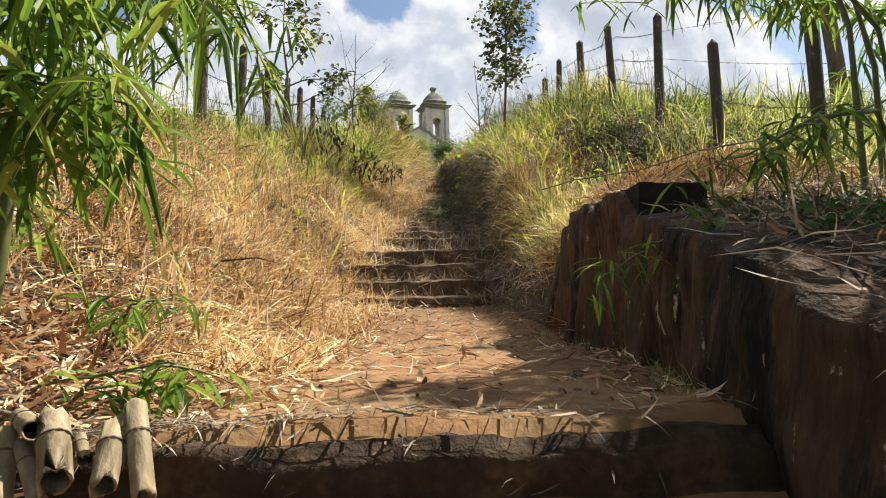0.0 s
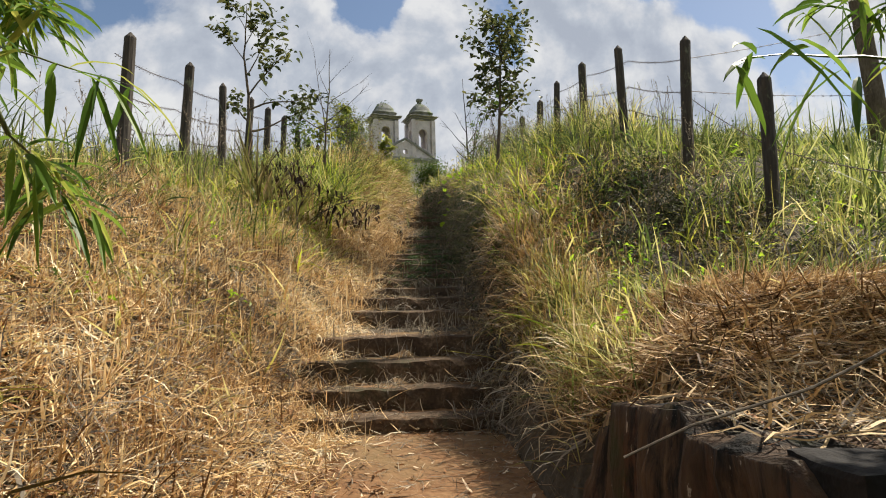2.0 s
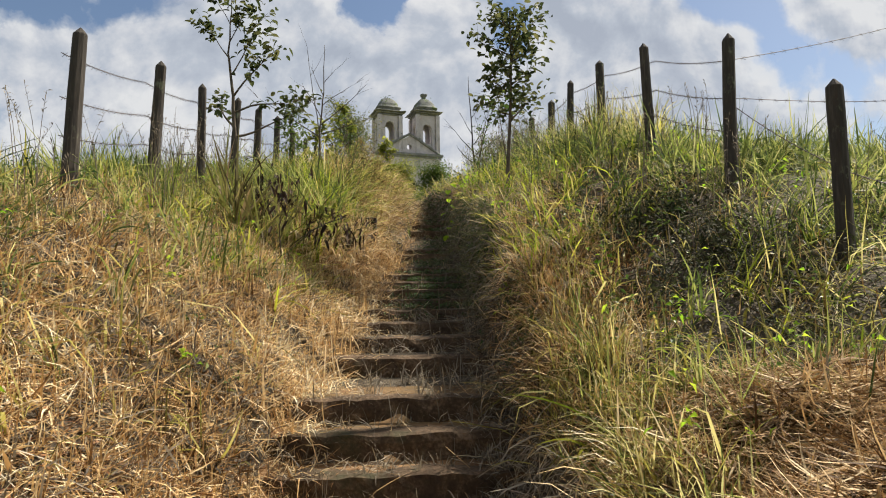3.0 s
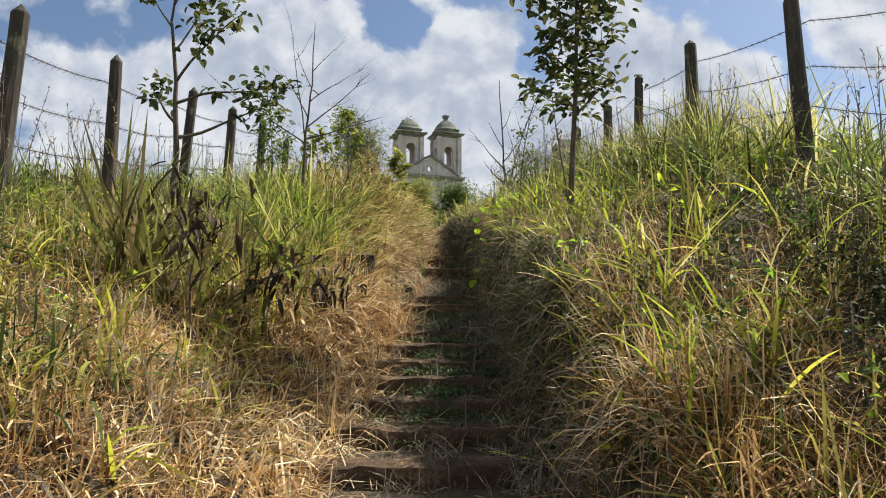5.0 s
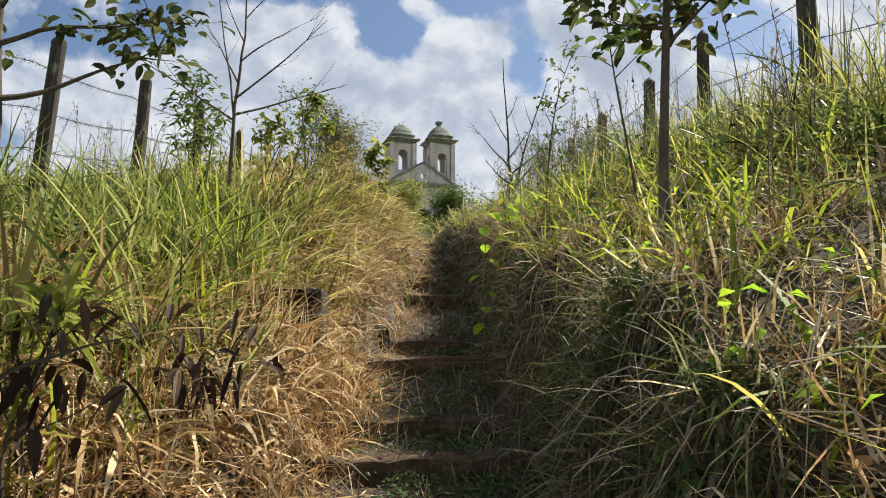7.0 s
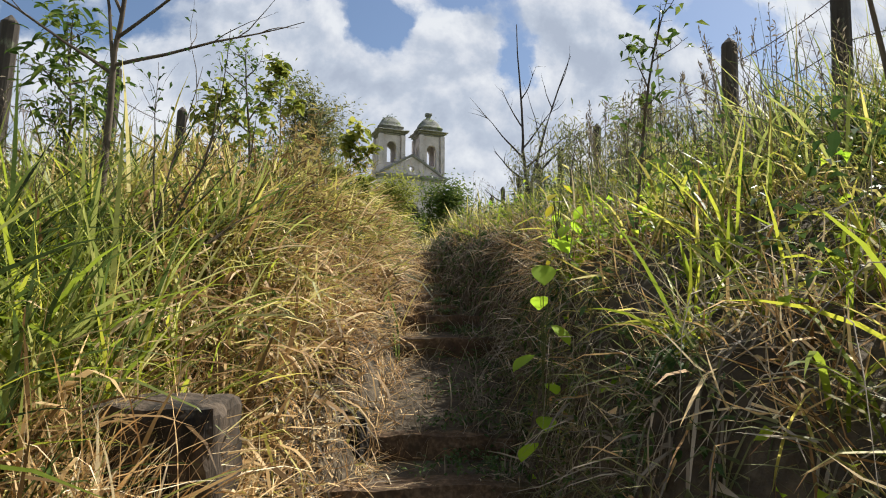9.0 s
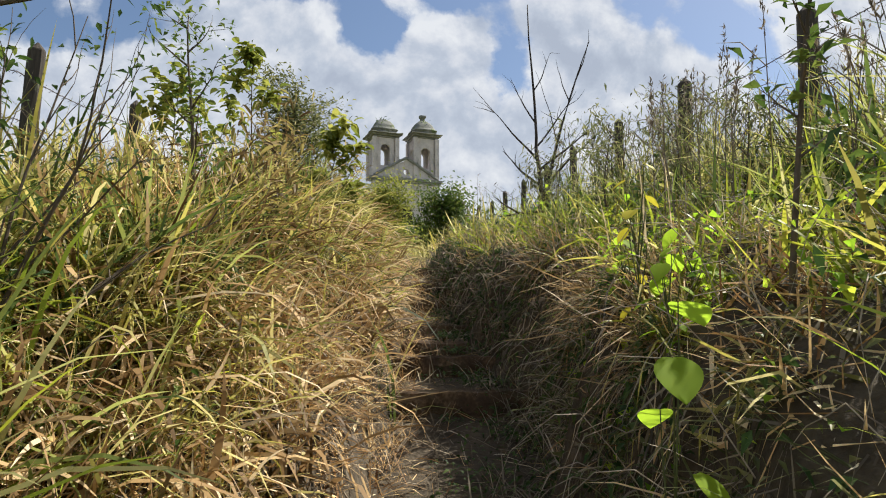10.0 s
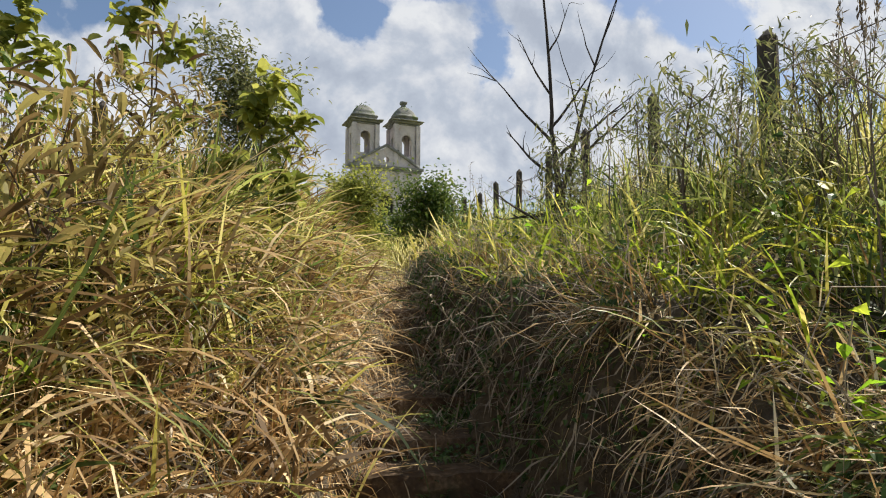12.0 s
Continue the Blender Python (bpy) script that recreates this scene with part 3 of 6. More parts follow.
for k in range(24):
    for a, b, flip in ((0, 25, False), (75, 50, False)):
        q = (a + k, b + k, b + k + 1, a + k + 1)
        faces.append(q)
        faces.append(tuple(100 + i for i in reversed(q)))
    faces.append((k, k + 1, 101 + k, 100 + k))
    faces.append((25 + k + 1, 25 + k, 125 + k, 126 + k))
    faces.append((75 + k, 76 + k, 176 + k, 175 + k))
part("gable", verts, faces, PLASTER, church)
for side in (-1, 1):
    pts = [(side * 5.9 * (1 - k / 10), -0.05, 10.9 + 3.55 * (k / 10) ** 0.95) for k in range(11)]
    v, f = tube(pts, [0.26] * 11, 6)
    part("raking_cornice", v, f, CORNICE, church, "dark lichened cornice")
for side, lift in ((-1, 0.0), (1, 0.55)):
    cx, cy, z0, h = side * 3.72, TW / 2 + 0.35, 10.78, 7.05 + lift
    tower = new("tower")
    tower.parent = church
    tower.location = (cx, cy, z0)
    walls = []
    for k in range(4):
        m = Matrix.Rotation(k * math.pi / 2, 4, "Z") @ Matrix.Translation((0, -TW / 2, 0))
        walls.append(turned(arch_panel(TW, h, 0.5, 1.75, 2.1, 5.9), m))
    v, f = joined(walls)
    part("belfry", v, f, PLASTER, tower)
    corner = []
    for sx in (-1, 1):
        for sy in (-1, 1):
            corner.append(box(sx * TW / 2 - 0.36, sx * TW / 2 + 0.36, sy * TW / 2 - 0.36, sy * TW / 2 + 0.36, 0, h - 0.01))
    for c in corner:
        part("corner_pilaster", [(p[0] * 1.02, p[1] * 1.02, p[2]) for p in c[0]], c[1], PLASTER, tower)
    rings, z = slab_ring(TW, h, [(0.25, 0.3), (0.6, 0.3), (1.0, 0.24)])
    v, f = joined(rings)
    part("cornice", v, f, CORNICE, tower, "heavy dark moulded cornice")
    # bell-shaped roof on a square plan with rounded corners, topped by a finial
    prof = [(2.12, z), (2.1, z + 0.6), (2.35, z + 0.66), (2.3, z + 0.85), (2.02, z + 0.95), (1.94, z + 1.35), (1.66, z + 1.85), (1.24, z + 2.4), (0.74, z + 2.8), (0.42, z + 2.92)]
    if side > 0:
        prof += [(0.36, z + 3.4), (0.55, z + 3.5), (0.62, z + 3.9), (0.25, z + 3.98)]
    else:
        prof += [(0.15, z + 2.98)]
    verts, faces = [], []
    for r, zz in prof:
        for k in range(20):
            a = 2 * math.pi * (k + 0.5) / 20
            c, s = math.cos(a), math.sin(a)
            q = (abs(c) ** 5 + abs(s) ** 5) ** (-1 / 5)
            wob = 1 + 0.12 * noise.noise(Vector((c * 2.2, s * 2.2, zz * 1.3 + side)))
            verts.append((r * q * c * wob, r * q * s * wob, zz))
    for i in range(len(prof) - 1):
        for k in range(20):
            faces.append((i * 20 + k, i * 20 + (k + 1) % 20, (i + 1) * 20 + (k + 1) % 20, (i + 1) * 20 + k))
    faces.append(tuple(range((len(prof) - 1) * 20, len(prof) * 20)))
    part("dome", verts, faces, DOME, tower, "mossy bell-shaped tower roof", True)


# ---- fences ----
def fence_post(x, y, top, radius=0.085, lean=(0.0, 0.0)):
    z, radius = float(ground_z(x, y)) - 0.12, radius * 0.8
    h = top - z
    ob = thing("fence_post", (x, y, z), "grey weathered wooden fence post with a pointed top", "fence post", "fence posts along the banks")
    levels = [0, 0.3, 0.6, 0.85, 0.955, 0.962, 1.0]
    wide = [1.05, 1.0, 0.97, 0.95, 0.94, 0.90, 0.12]
    verts, faces, sides = [], [], 10
    for lv, wd in zip(levels, wide):
        for k in range(sides):
            a = 2 * math.pi * k / sides
            n = 1 + 0.13 * noise.noise(Vector((math.cos(a) * 2 + x, math.sin(a) * 2 + y, lv * 3)))
            verts.append((radius * wd * n * math.cos(a) + lean[0] * lv * h, radius * wd * n * math.sin(a) + lean[1] * lv * h, lv * h))
    for i in range(len(levels) - 1):
        for k in range(sides):
            faces.append((i * sides + k, i * sides + (k + 1) % sides, (i + 1) * sides + (k + 1) % sides, (i + 1) * sides + k))
    faces.append(tuple(range((len(levels) - 1) * sides, len(levels) * sides)))
    ob2 = part("shaft", verts, faces, POST, ob)
    return (x, y, z, top, lean)


RIGHT_POSTS = [(3.45, -1.5, 2.2, 0.075), (3.79, 0.84, 2.95, 0.08), (3.71, 2.32, 3.91, 0.082), (3.76, 4.38, 4.67, 0.08), (3.94, 6.87, 5.35, 0.10),
               (3.87, 8.67, 5.63, 0.085), (3.9, 10.28, 5.73, 0.10), (3.93, 12.44, 5.97, 0.10), (3.95, 14.5, 6.2, 0.085), (3.9, 16.6, 6.4, 0.08), (3.9, 18.6, 6.55, 0.08),
               (3.85, 20.6, 6.7, 0.08), (3.8, 22.6, 6.85, 0.085), (3.75, 24.7, 7.0, 0.08), (3.7, 27, 7.3, 0.085), (3.65, 29.5, 7.6, 0.08), (3.6, 32, 7.9, 0.08)]
LEFT_POSTS = [(-2.5, 2.05, 3.77, 0.085), (-2.5, 4.05, 4.18, 0.085), (-2.3, 5.35, 4.35, 0.075), (-2.4, 7.5, 4.84, 0.08), (-2.39, 9.45, 5.25, 0.09),
              (-2.3, 11.16, 5.57, 0.09), (-2.24, 13.18, 5.8, 0.09), (-2.2, 15.2, 6.1, 0.08), (-2.15, 17.2, 6.4, 0.08)]
leans = random.Random(3)
right_line = [fence_post(x, y, t, r, (leans.uniform(-0.03, 0.03), leans.uniform(-0.03, 0.03))) for x, y, t, r in RIGHT_POSTS]
left_line = [fence_post(x, y, t, r, (leans.uniform(0.0, 0.07), leans.uniform(-0.03, 0.03))) for x, y, t, r in LEFT_POSTS]


def barbed_wire(line, down, side):
    pts = []
    for a, b in zip(line[:-1], line[1:]):
        pa = Vector((a[0] + side * 0.09, a[1], a[3] - down))
        pb = Vector((b[0] + side * 0.09, b[1], b[3] - down))
        for k in range(6):
            u = k / 6
            pts.append(pa.lerp(pb, u) - Vector((0, 0, 0.16 * u * (1 - u))))
    pts.append(pb)
    ob = thing("barbed_wire", pts[0], "thin rusted barbed wire strung between fence posts", "wire", "wires of the fences")
    base = Vector(pts[0])
    v, f = tube([p - base for p in pts], [0.0042] * len(pts), 5)
    part("strand", v, f, WIRE, ob)
    barbs = []
    for a, b in zip(pts[:-1], pts[1:]):
        for u in (0.2, 0.55, 0.9):
            c = a.lerp(b, u) - base
            for d in (Vector((0.02, 0.006, 0.022)), Vector((-0.02, 0.006, 0.022))):
                barbs.append(tube([c - d, c + d], [0.0028, 0.0012], 3))
    v, f = joined(barbs)
    tagged(part("barb", v, f, WIRE, ob), kind="stuff")


for down, to_trunk in ((0.25, 5.3), (0.65, 4.1), (1.0, None)):
    barbed_wire(right_line[2:], down, 1)
    barbed_wire(left_line, down, -1)
    if to_trunk:
        barbed_wire([right_line[2], (8.0, 4.85, 0, to_trunk + down, (0, 0))], down, 1)
barbed_wire(right_line[:3], 0.75, 1)


# ---- trees and shrubs ----
def leaf_cloud(places, normals_up, length, width, droop=0.3, seed=1, shape=1.0):
    """Separate bent leaves, folded along a midrib. places: points; returns arrays for array_mesh."""
    g = np.random.default_rng(seed)
    n = len(places)
    p = np.asarray(places, float)
    az = g.uniform(0, 2 * np.pi, n)
    el = g.normal(normals_up, 0.45, n)
    d = np.stack([np.cos(az) * np.cos(el), np.sin(az) * np.cos(el), np.sin(el)], -1)
    up = np.tile([0, 0, 1.0], (n, 1)) + g.normal(0, 0.45, (n, 3))
    s = np.cross(d, up)
    s /= np.linalg.norm(s, axis=1, keepdims=True) + 1e-9
    u = np.cross(s, d)
    L = length * g.uniform(0.6, 1.25, (n, 1))
    W = width * g.uniform(0.7, 1.2, (n, 1))
    fold = 0.18 * W
    small = length < 0.1
    rings = ((0.45, 1.0 * shape, -droop * 0.1),) if small else ((0.16, 0.62 * shape, 0.01), (0.42, 1.0 * shape, -droop * 0.08), (0.72, 0.82 * shape, -droop * 0.38), (0.91, 0.42 * shape, -droop * 0.75))
    rows = [p]
    for t, w, dz in rings:
        c = p + d * L * t + np.array([0, 0, 1.0]) * dz * L
        rows += [c - s * W * w / 2 + u * fold, c, c + s * W * w / 2 + u * fold]
    rows.append(p + d * L + np.array([0, 0, -1.0]) * droop * L)
    v = np.stack(rows, 1)
    if small:
        corners, counts = [0, 2, 1, 0, 3, 2, 1, 2, 4, 2, 3, 4], [3, 3, 3, 3]
    else:
        corners, counts = [0, 2, 1, 0, 3, 2], [3, 3]
        for k in (1, 4, 7):
            corners += [k, k + 1, k + 4, k + 3, k + 1, k + 2, k + 5, k + 4]
            counts += [4, 4]
        corners += [10, 11, 13, 11, 12, 13]
        counts += [3, 3]
    f = (np.arange(n)[:, None] * len(rows) + np.array(corners)).ravel()
    return v.reshape(-1, 3), f, np.tile(counts, n)


# weeds rooted in the ruined domes and on the gable
on_church = Matrix.Translation(church.location) @ Matrix.Rotation(church.rotation_euler.z, 4, "Z")
for wx, wy, wz, wide, count, seed in ((-3.7, 2.0, 21.3, 0.55, 60, 401), (-4.6, 1.0, 20.2, 0.35, 26, 402), (3.6, 1.6, 21.6, 0.5, 40, 403), (-1.6, 0.2, 14.0, 0.35, 26, 404), (1.9, 0.2, 13.5, 0.3, 16, 405)):
    scattered = np.random.default_rng(seed).normal(0, wide, (count, 3)) * (1, 0.6, 0.5)
    tuft = new("roof_weeds", array_mesh("roof_weeds", *leaf_cloud(scattered, 0.4, 0.5, 0.14, 0.3, seed), DARKLEAF))
    tuft.location = on_church @ Vector((wx, wy, wz))
    tagged(tuft, "dark weeds rooted in the ruined church roof", "weeds", "weeds on the church")


def limb(start, way, length, radius, g, bend=0.25, steps=6, rise=0.05):
    p, d = Vector(start), Vector(way).normalized()
    pts, radii = [p.copy()], [radius]
    for k in range(steps):
        d = (d + Vector((g.gauss(0, bend), g.gauss(0, bend), g.gauss(0, bend) + rise)) * 0.4).normalized()
        p = p + d * length / steps
        pts.append(p.copy())
        radii.append(radius * (1 - 0.82 * (k + 1) / steps))
    return pts, radii


def sapling(name, at, height, label, category, seed, crown_from=0.45, spreadw=0.35, limbs=9, leaves=420, leaf=(0.10, 0.055), material=None, radius=0.035,
            lean=(0, 0), cluster=0.22, twigs=True, bark=None, bare=0.0, up=0.2):
    g = random.Random(seed)
    ob = thing(name, at, label, category)
    bark = bark or BARK
    trunk = [Vector((lean[0] * u * u * height + 0.03 * math.sin(u * 5 + seed), lean[1] * u * u * height + 0.03 * math.cos(u * 4 + seed), u * height)) for u in np.linspace(0, 1, 12)]
    trunk[0].z -= 0.15
    v, f = tube(trunk, [radius * (1 - 0.8 * k / 11) for k in range(12)], 8)
    part("trunk", v, f, bark, ob, smooth=True)
    spots = []
    for k in range(limbs):
        u = crown_from + (0.98 - crown_from) * (k + g.random() * 0.6) / limbs
        s = trunk[min(10, int(u * 11))].lerp(trunk[min(11, int(u * 11) + 1)], u * 11 % 1)
        a = k * 2.4 + g.uniform(-0.5, 0.5)
        way = Vector((math.cos(a), math.sin(a), g.uniform(0.4, 1.1)))
        pts, radii = limb(s, way, spreadw * g.uniform(0.6, 1.25) * (1.15 - 0.5 * u), radius * 0.42, g)
        pieces = [tube(pts, radii, 5)]
        for q in range(2, 7):
            if twigs and g.random() < 0.8:
                tw = Vector((g.gauss(0, 1), g.gauss(0, 1), g.uniform(0, 1)))
                tp, tr = limb(pts[q], tw, spreadw * g.uniform(0.25, 0.5), radius * 0.16, g, steps=4)
                pieces.append(tube(tp, tr, 4))
                if g.random() > bare:
                    spots += [(x, 0.6) for x in tp[1:]]
            if g.random() > bare:
                spots.append((pts[q], 1.0))
        v, f = joined(pieces)
        part("limb", v, f, bark, ob)
    if leaves and spots:
        r = np.random.default_rng(seed)
        pick = r.integers(0, len(spots), leaves)
        c = np.array([spots[i][0][:] for i in pick]) + r.normal(0, cluster * 0.33, (leaves, 3))
        ob2 = new("crown", array_mesh("crown", *leaf_cloud(c, up, leaf[0], leaf[1], 0.35, seed), material or LEAF))
        ob2.parent = ob
    return ob


def on_ground(x, y, sink=0.05):
    return (x, y, float(ground_z(x, y)) - sink)


sapling("young_tree", on_ground(2.0, 5.15), 2.85, "slender young tree with round green leaves on the bank", "tree", 11, 0.42, 0.66, 15, 900, (0.105, 0.066), TREE_LEAF, 0.034, (0.02, 0.0), 0.3)


def branchy(name, at, trunk, radius, branches, label, category, seed, leaf=None, material=None, twigs=3, per=26, cluster=0.09, bark=None):
    """A tree drawn by its branches. trunk: points from its foot; branches: (share of the trunk's height, way, length, clumps of leaves at the end)."""
    g = random.Random(seed)
    bark = bark or BARK
    ob = thing(name, at, label, category)
    line = [Vector(p) for p in trunk]
    fine_line = []
    for a, b in zip(line[:-1], line[1:]):
        fine_line += [a.lerp(b, k / 4) + Vector((g.gauss(0, 0.006), g.gauss(0, 0.006), 0)) for k in range(4)]
    fine_line.append(line[-1])
    n = len(fine_line)
    v, f = tube(fine_line, [radius * (1 - 0.85 * k / (n - 1)) for k in range(n)], 8)
    part("trunk", v, f, bark, ob, smooth=True)
    spots = []
    for u, way, length, clumps in branches:
        k = u * (n - 1)
        s = fine_line[min(n - 2, int(k))].lerp(fine_line[min(n - 1, int(k) + 1)], k % 1)
        r = max(0.006, radius * (1 - 0.85 * u) * 0.7)
        pts, radii = limb(s, way, length, r, g, 0.16, 8, 0.03)
        pieces = [tube(pts, radii, 6)]
        for q in range(twigs):
            m = g.randint(3, 8)
            d = (pts[m] - pts[m - 1]).normalized() + Vector((g.gauss(0, 0.5), g.gauss(0, 0.5), g.gauss(0.15, 0.35)))
            tp, tr = limb(pts[m], d, length * g.uniform(0.2, 0.45), r * 0.35, g, 0.3, 5)
            pieces.append(tube(tp, tr, 4))
            if clumps:
                spots += tp[2:]
        v, f = joined(pieces)
        part("limb", v, f, bark, ob)
        if clumps:
            spots += pts[9 - min(8, clumps * 2):] * 2
    if spots and leaf:
        r = np.random.default_rng(seed)
        c = np.repeat(np.array([p[:] for p in spots]), max(1, per // 6), axis=0)
        c = c + r.normal(0, cluster * 0.5, c.shape)
        crown = new("crown", array_mesh("crown", *leaf_cloud(c, 0.15, leaf[0], leaf[1], 0.35, seed, 1.1), material or LEAF))
        crown.parent = ob
    return ob


branchy("young_tree", on_ground(-2.1, 6.4), [(0, 0, -0.15), (0.02, 0, 0.8), (-0.02, 0, 1.6), (-0.1, 0, 2.3), (-0.06, 0, 3.2)], 0.042,
        [(0.30, (1, 0.2, 0.35), 1.1, 2), (0.42, (1, 0.1, 0.42), 1.15, 3), (0.5, (0.9, -0.3, 0.9), 1.1, 3), (0.62, (0.6, 0.4, 1.2), 1.0, 3), (0.72, (-0.8, 0.2, 1.1), 0.7, 2),
         (0.8, (0.7, 0.0, 1.2), 0.8, 3), (0.88, (-0.5, -0.4, 1.1), 0.6, 2), (0.35, (-0.8, 0.4, 0.9), 0.6, 1)],
        "thin forked tree with leaf clusters on long branches", "tree", 5, (0.12, 0.066), TREE_LEAF, 3, 22, 0.14)
branchy("bare_tree", on_ground(-0.95, 8.1), [(0, 0, -0.15), (-0.03, 0, 0.6), (0.0, 0, 1.3), (0.06, 0, 2.0), (0.08, 0, 2.9)], 0.028,
        [(0.45, (-0.9, 0, 0.75), 1.35, 0), (0.46, (-0.12, 0.05, 1.2), 1.5, 0), (0.47, (1, 0.1, 0.32), 1.15, 0), (0.53, (0.8, 0, 0.62), 1.15, 0), (0.58, (-0.5, 0.1, 0.9), 0.8, 0),
         (0.66, (0.7, -0.1, 0.7), 0.8, 0), (0.73, (-0.6, 0, 0.9), 0.6, 0), (0.8, (0.6, 0.1, 0.8), 0.55, 0)],
        "thin leafless tree with straight rising branches", "tree", 23, twigs=4)
branchy("twiggy_shrub", on_ground(-0.68, 7.9), [(0, 0, -0.1), (0.03, 0, 0.25), (0.1, 0, 0.6)], 0.016,
        [(0.15, (0.8, 0.5, 0.9), 1.1, 4), (0.2, (0.6, 0.1, 1.1), 1.5, 4), (0.3, (0.25, 0.2, 1.2), 1.3, 4), (0.3, (-0.5, 0.2, 1.0), 0.9, 3), (0.5, (0.7, 0.3, 0.8), 0.8, 4), (0.6, (0.45, 0.3, 1.0), 1.0, 4), (0.8, (0.0, 0.1, 1.0), 0.9, 3)],
        "spreading shrub of dark twigs with small leaves", "shrub", 41, (0.045, 0.02), DARKLEAF, 5, 7, 0.06)
branchy("dead_tree", on_ground(2.62, 13.8), [(0, 0, -0.15), (0.02, 0, 0.6), (-0.03, 0, 1.3), (-0.12, 0, 3.1)], 0.045,
        [(0.14, (-0.9, -0.2, 0.45), 0.6, 0), (0.2, (-1.0, 0.1, 0.0), 0.5, 0), (0.2, (0.12, 0, 1.2), 2.5, 0), (0.3, (0.6, 0.1, 0.9), 1.5, 0), (0.36, (-0.8, 0.2, 0.6), 0.7, 0), (0.45, (0.8, 0.1, 0.75), 1.3, 0),
         (0.52, (-0.7, 0, 0.8), 1.0, 0), (0.6, (0.7, 0.2, 0.8), 1.0, 0), (0.7, (-0.6, 0.1, 0.9), 0.7, 0), (0.78, (0.5, 0.1, 0.9), 0.6, 0)],
        "leafless dead tree with broken dark lower branches", "tree", 31, twigs=3, bark=DEADWOOD)
branchy("broadleaf_shrub", on_ground(0.12, 11.8), [(0, 0, -0.1), (0.0, 0, 0.35), (0.05, 0, 0.85)], 0.014,
        [(0.4, (0.7, 0, 0.5), 0.35, 4), (0.6, (-0.6, 0.2, 0.6), 0.3, 4), (0.8, (0.5, 0.1, 0.3), 0.35, 4), (0.9, (-0.2, 0, 1), 0.25, 4), (0.97, (0.4, -0.2, 0.7), 0.3, 4)],
        "shrub with broad lit yellow-green leaves", "shrub", 47, (0.12, 0.065), YELLOW_TREE, 2, 13, 0.07)
branchy("broadleaf_shrub", on_ground(-1.33, 11.84), [(0, 0, -0.1), (-0.02, 0, 0.7), (0.02, 0, 1.45)], 0.016,
        [(0.45, (-0.7, 0.2, 0.6), 0.42, 3), (0.55, (0.7, 0, 0.7), 0.4, 3), (0.66, (-0.5, -0.2, 0.8), 0.4, 3), (0.76, (0.6, 0.1, 0.7), 0.35, 3), (0.88, (-0.5, 0, 0.8), 0.3, 3), (0.96, (0.2, 0.1, 1), 0.22, 4)],
        "shrub with broad green leaves among tall dry grass", "shrub", 58, (0.12, 0.065), YELLOW_TREE, 2, 13, 0.07)
branchy("broadleaf_shrub", on_ground(-0.84, 12.81), [(0, 0, -0.1), (0.02, 0, 0.95), (0.0, 0, 2.10)], 0.018,
        [(0.4, (-0.7, 0.1, 0.6), 0.45, 3), (0.5, (0.7, 0, 0.6), 0.4, 3), (0.62, (-0.5, 0.2, 0.8), 0.45, 3), (0.72, (0.6, -0.1, 0.7), 0.35, 3), (0.82, (-0.6, 0, 0.7), 0.35, 3), (0.93, (0.1, 0.1, 1), 0.22, 4), (0.97, (-0.3, 0, 0.9), 0.25, 4)],
        "tall shrub with whorls of broad green leaves", "shrub", 48, (0.13, 0.068), YELLOW_TREE, 2, 13, 0.07)
sapling("leafy_shrub", on_ground(-0.95, 17.1), 2.7, "tall dense bush of narrow grey-green leaves", "shrub", 43, 0.10, 0.95, 26, 8200, (0.10, 0.03), OLIVE, 0.025, (0.0, 0), 0.42)
sapling("leafy_shrub", on_ground(-1.6, 8.9), 1.5, "shrub with narrow green leaves among grass", "shrub", 49, 0.2, 0.45, 12, 600, (0.10, 0.03), LEAF, 0.018, (0.0, 0), 0.24)
sapling("leafy_shrub", on_ground(-0.55, 9.7), 1.5, "shrub with small dull green leaves", "shrub", 50, 0.2, 0.4, 10, 380, (0.07, 0.026), LEAF, 0.018, (0.0, 0), 0.22)
sapling("thin_sapling", on_ground(1.85, 7.5), 1.75, "thin leaning sapling with small narrow leaves", "tree", 51, 0.3, 0.22, 12, 150, (0.075, 0.03), LEAF, 0.011, (0.22, 0), 0.1)
sapling("thin_sapling", on_ground(2.15, 6.1), 1.6, "thin sapling with a few large round leaves", "tree", 52, 0.6, 0.5, 6, 40, (0.13, 0.09), LEAF, 0.012, (-0.1, 0), 0.16)
for sx, sy, sh, sn in ((2.6, 11.2, 1.0, 53), (3.4, 12.0, 1.35, 54), (3.25, 10.1, 0.95, 55), (2.45, 13.1, 0.8, 56), (2.8, 13.5, 1.45, 66), (2.6, 13.35, 1.0, 67), (3.0, 12.8, 1.15, 57), (3.3, 11.3, 1.15, 61), (2.95, 10.6, 0.85, 62), (3.7, 11.6, 1.3, 63), (2.9, 11.9, 1.0, 64), (3.9, 12.6, 1.3, 65)):
    sapling("narrow_leaved_shrub", on_ground(sx, sy), sh, "weedy shrub with drooping narrow dull leaves on the bank", "shrub", sn, 0.2, 0.36, 10, 300, (0.09, 0.018), OLIVE, 0.012, (0.05, 0), 0.17, up=-0.3)
WEEDY = leafy("drying_weed_leaf", [(0.0, (0.09, 0.055, 0.025)), (0.4, (0.22, 0.16, 0.06)), (0.75, (0.31, 0.28, 0.085)), (1.0, (0.50, 0.38, 0.18))], 0.55, 0.5)
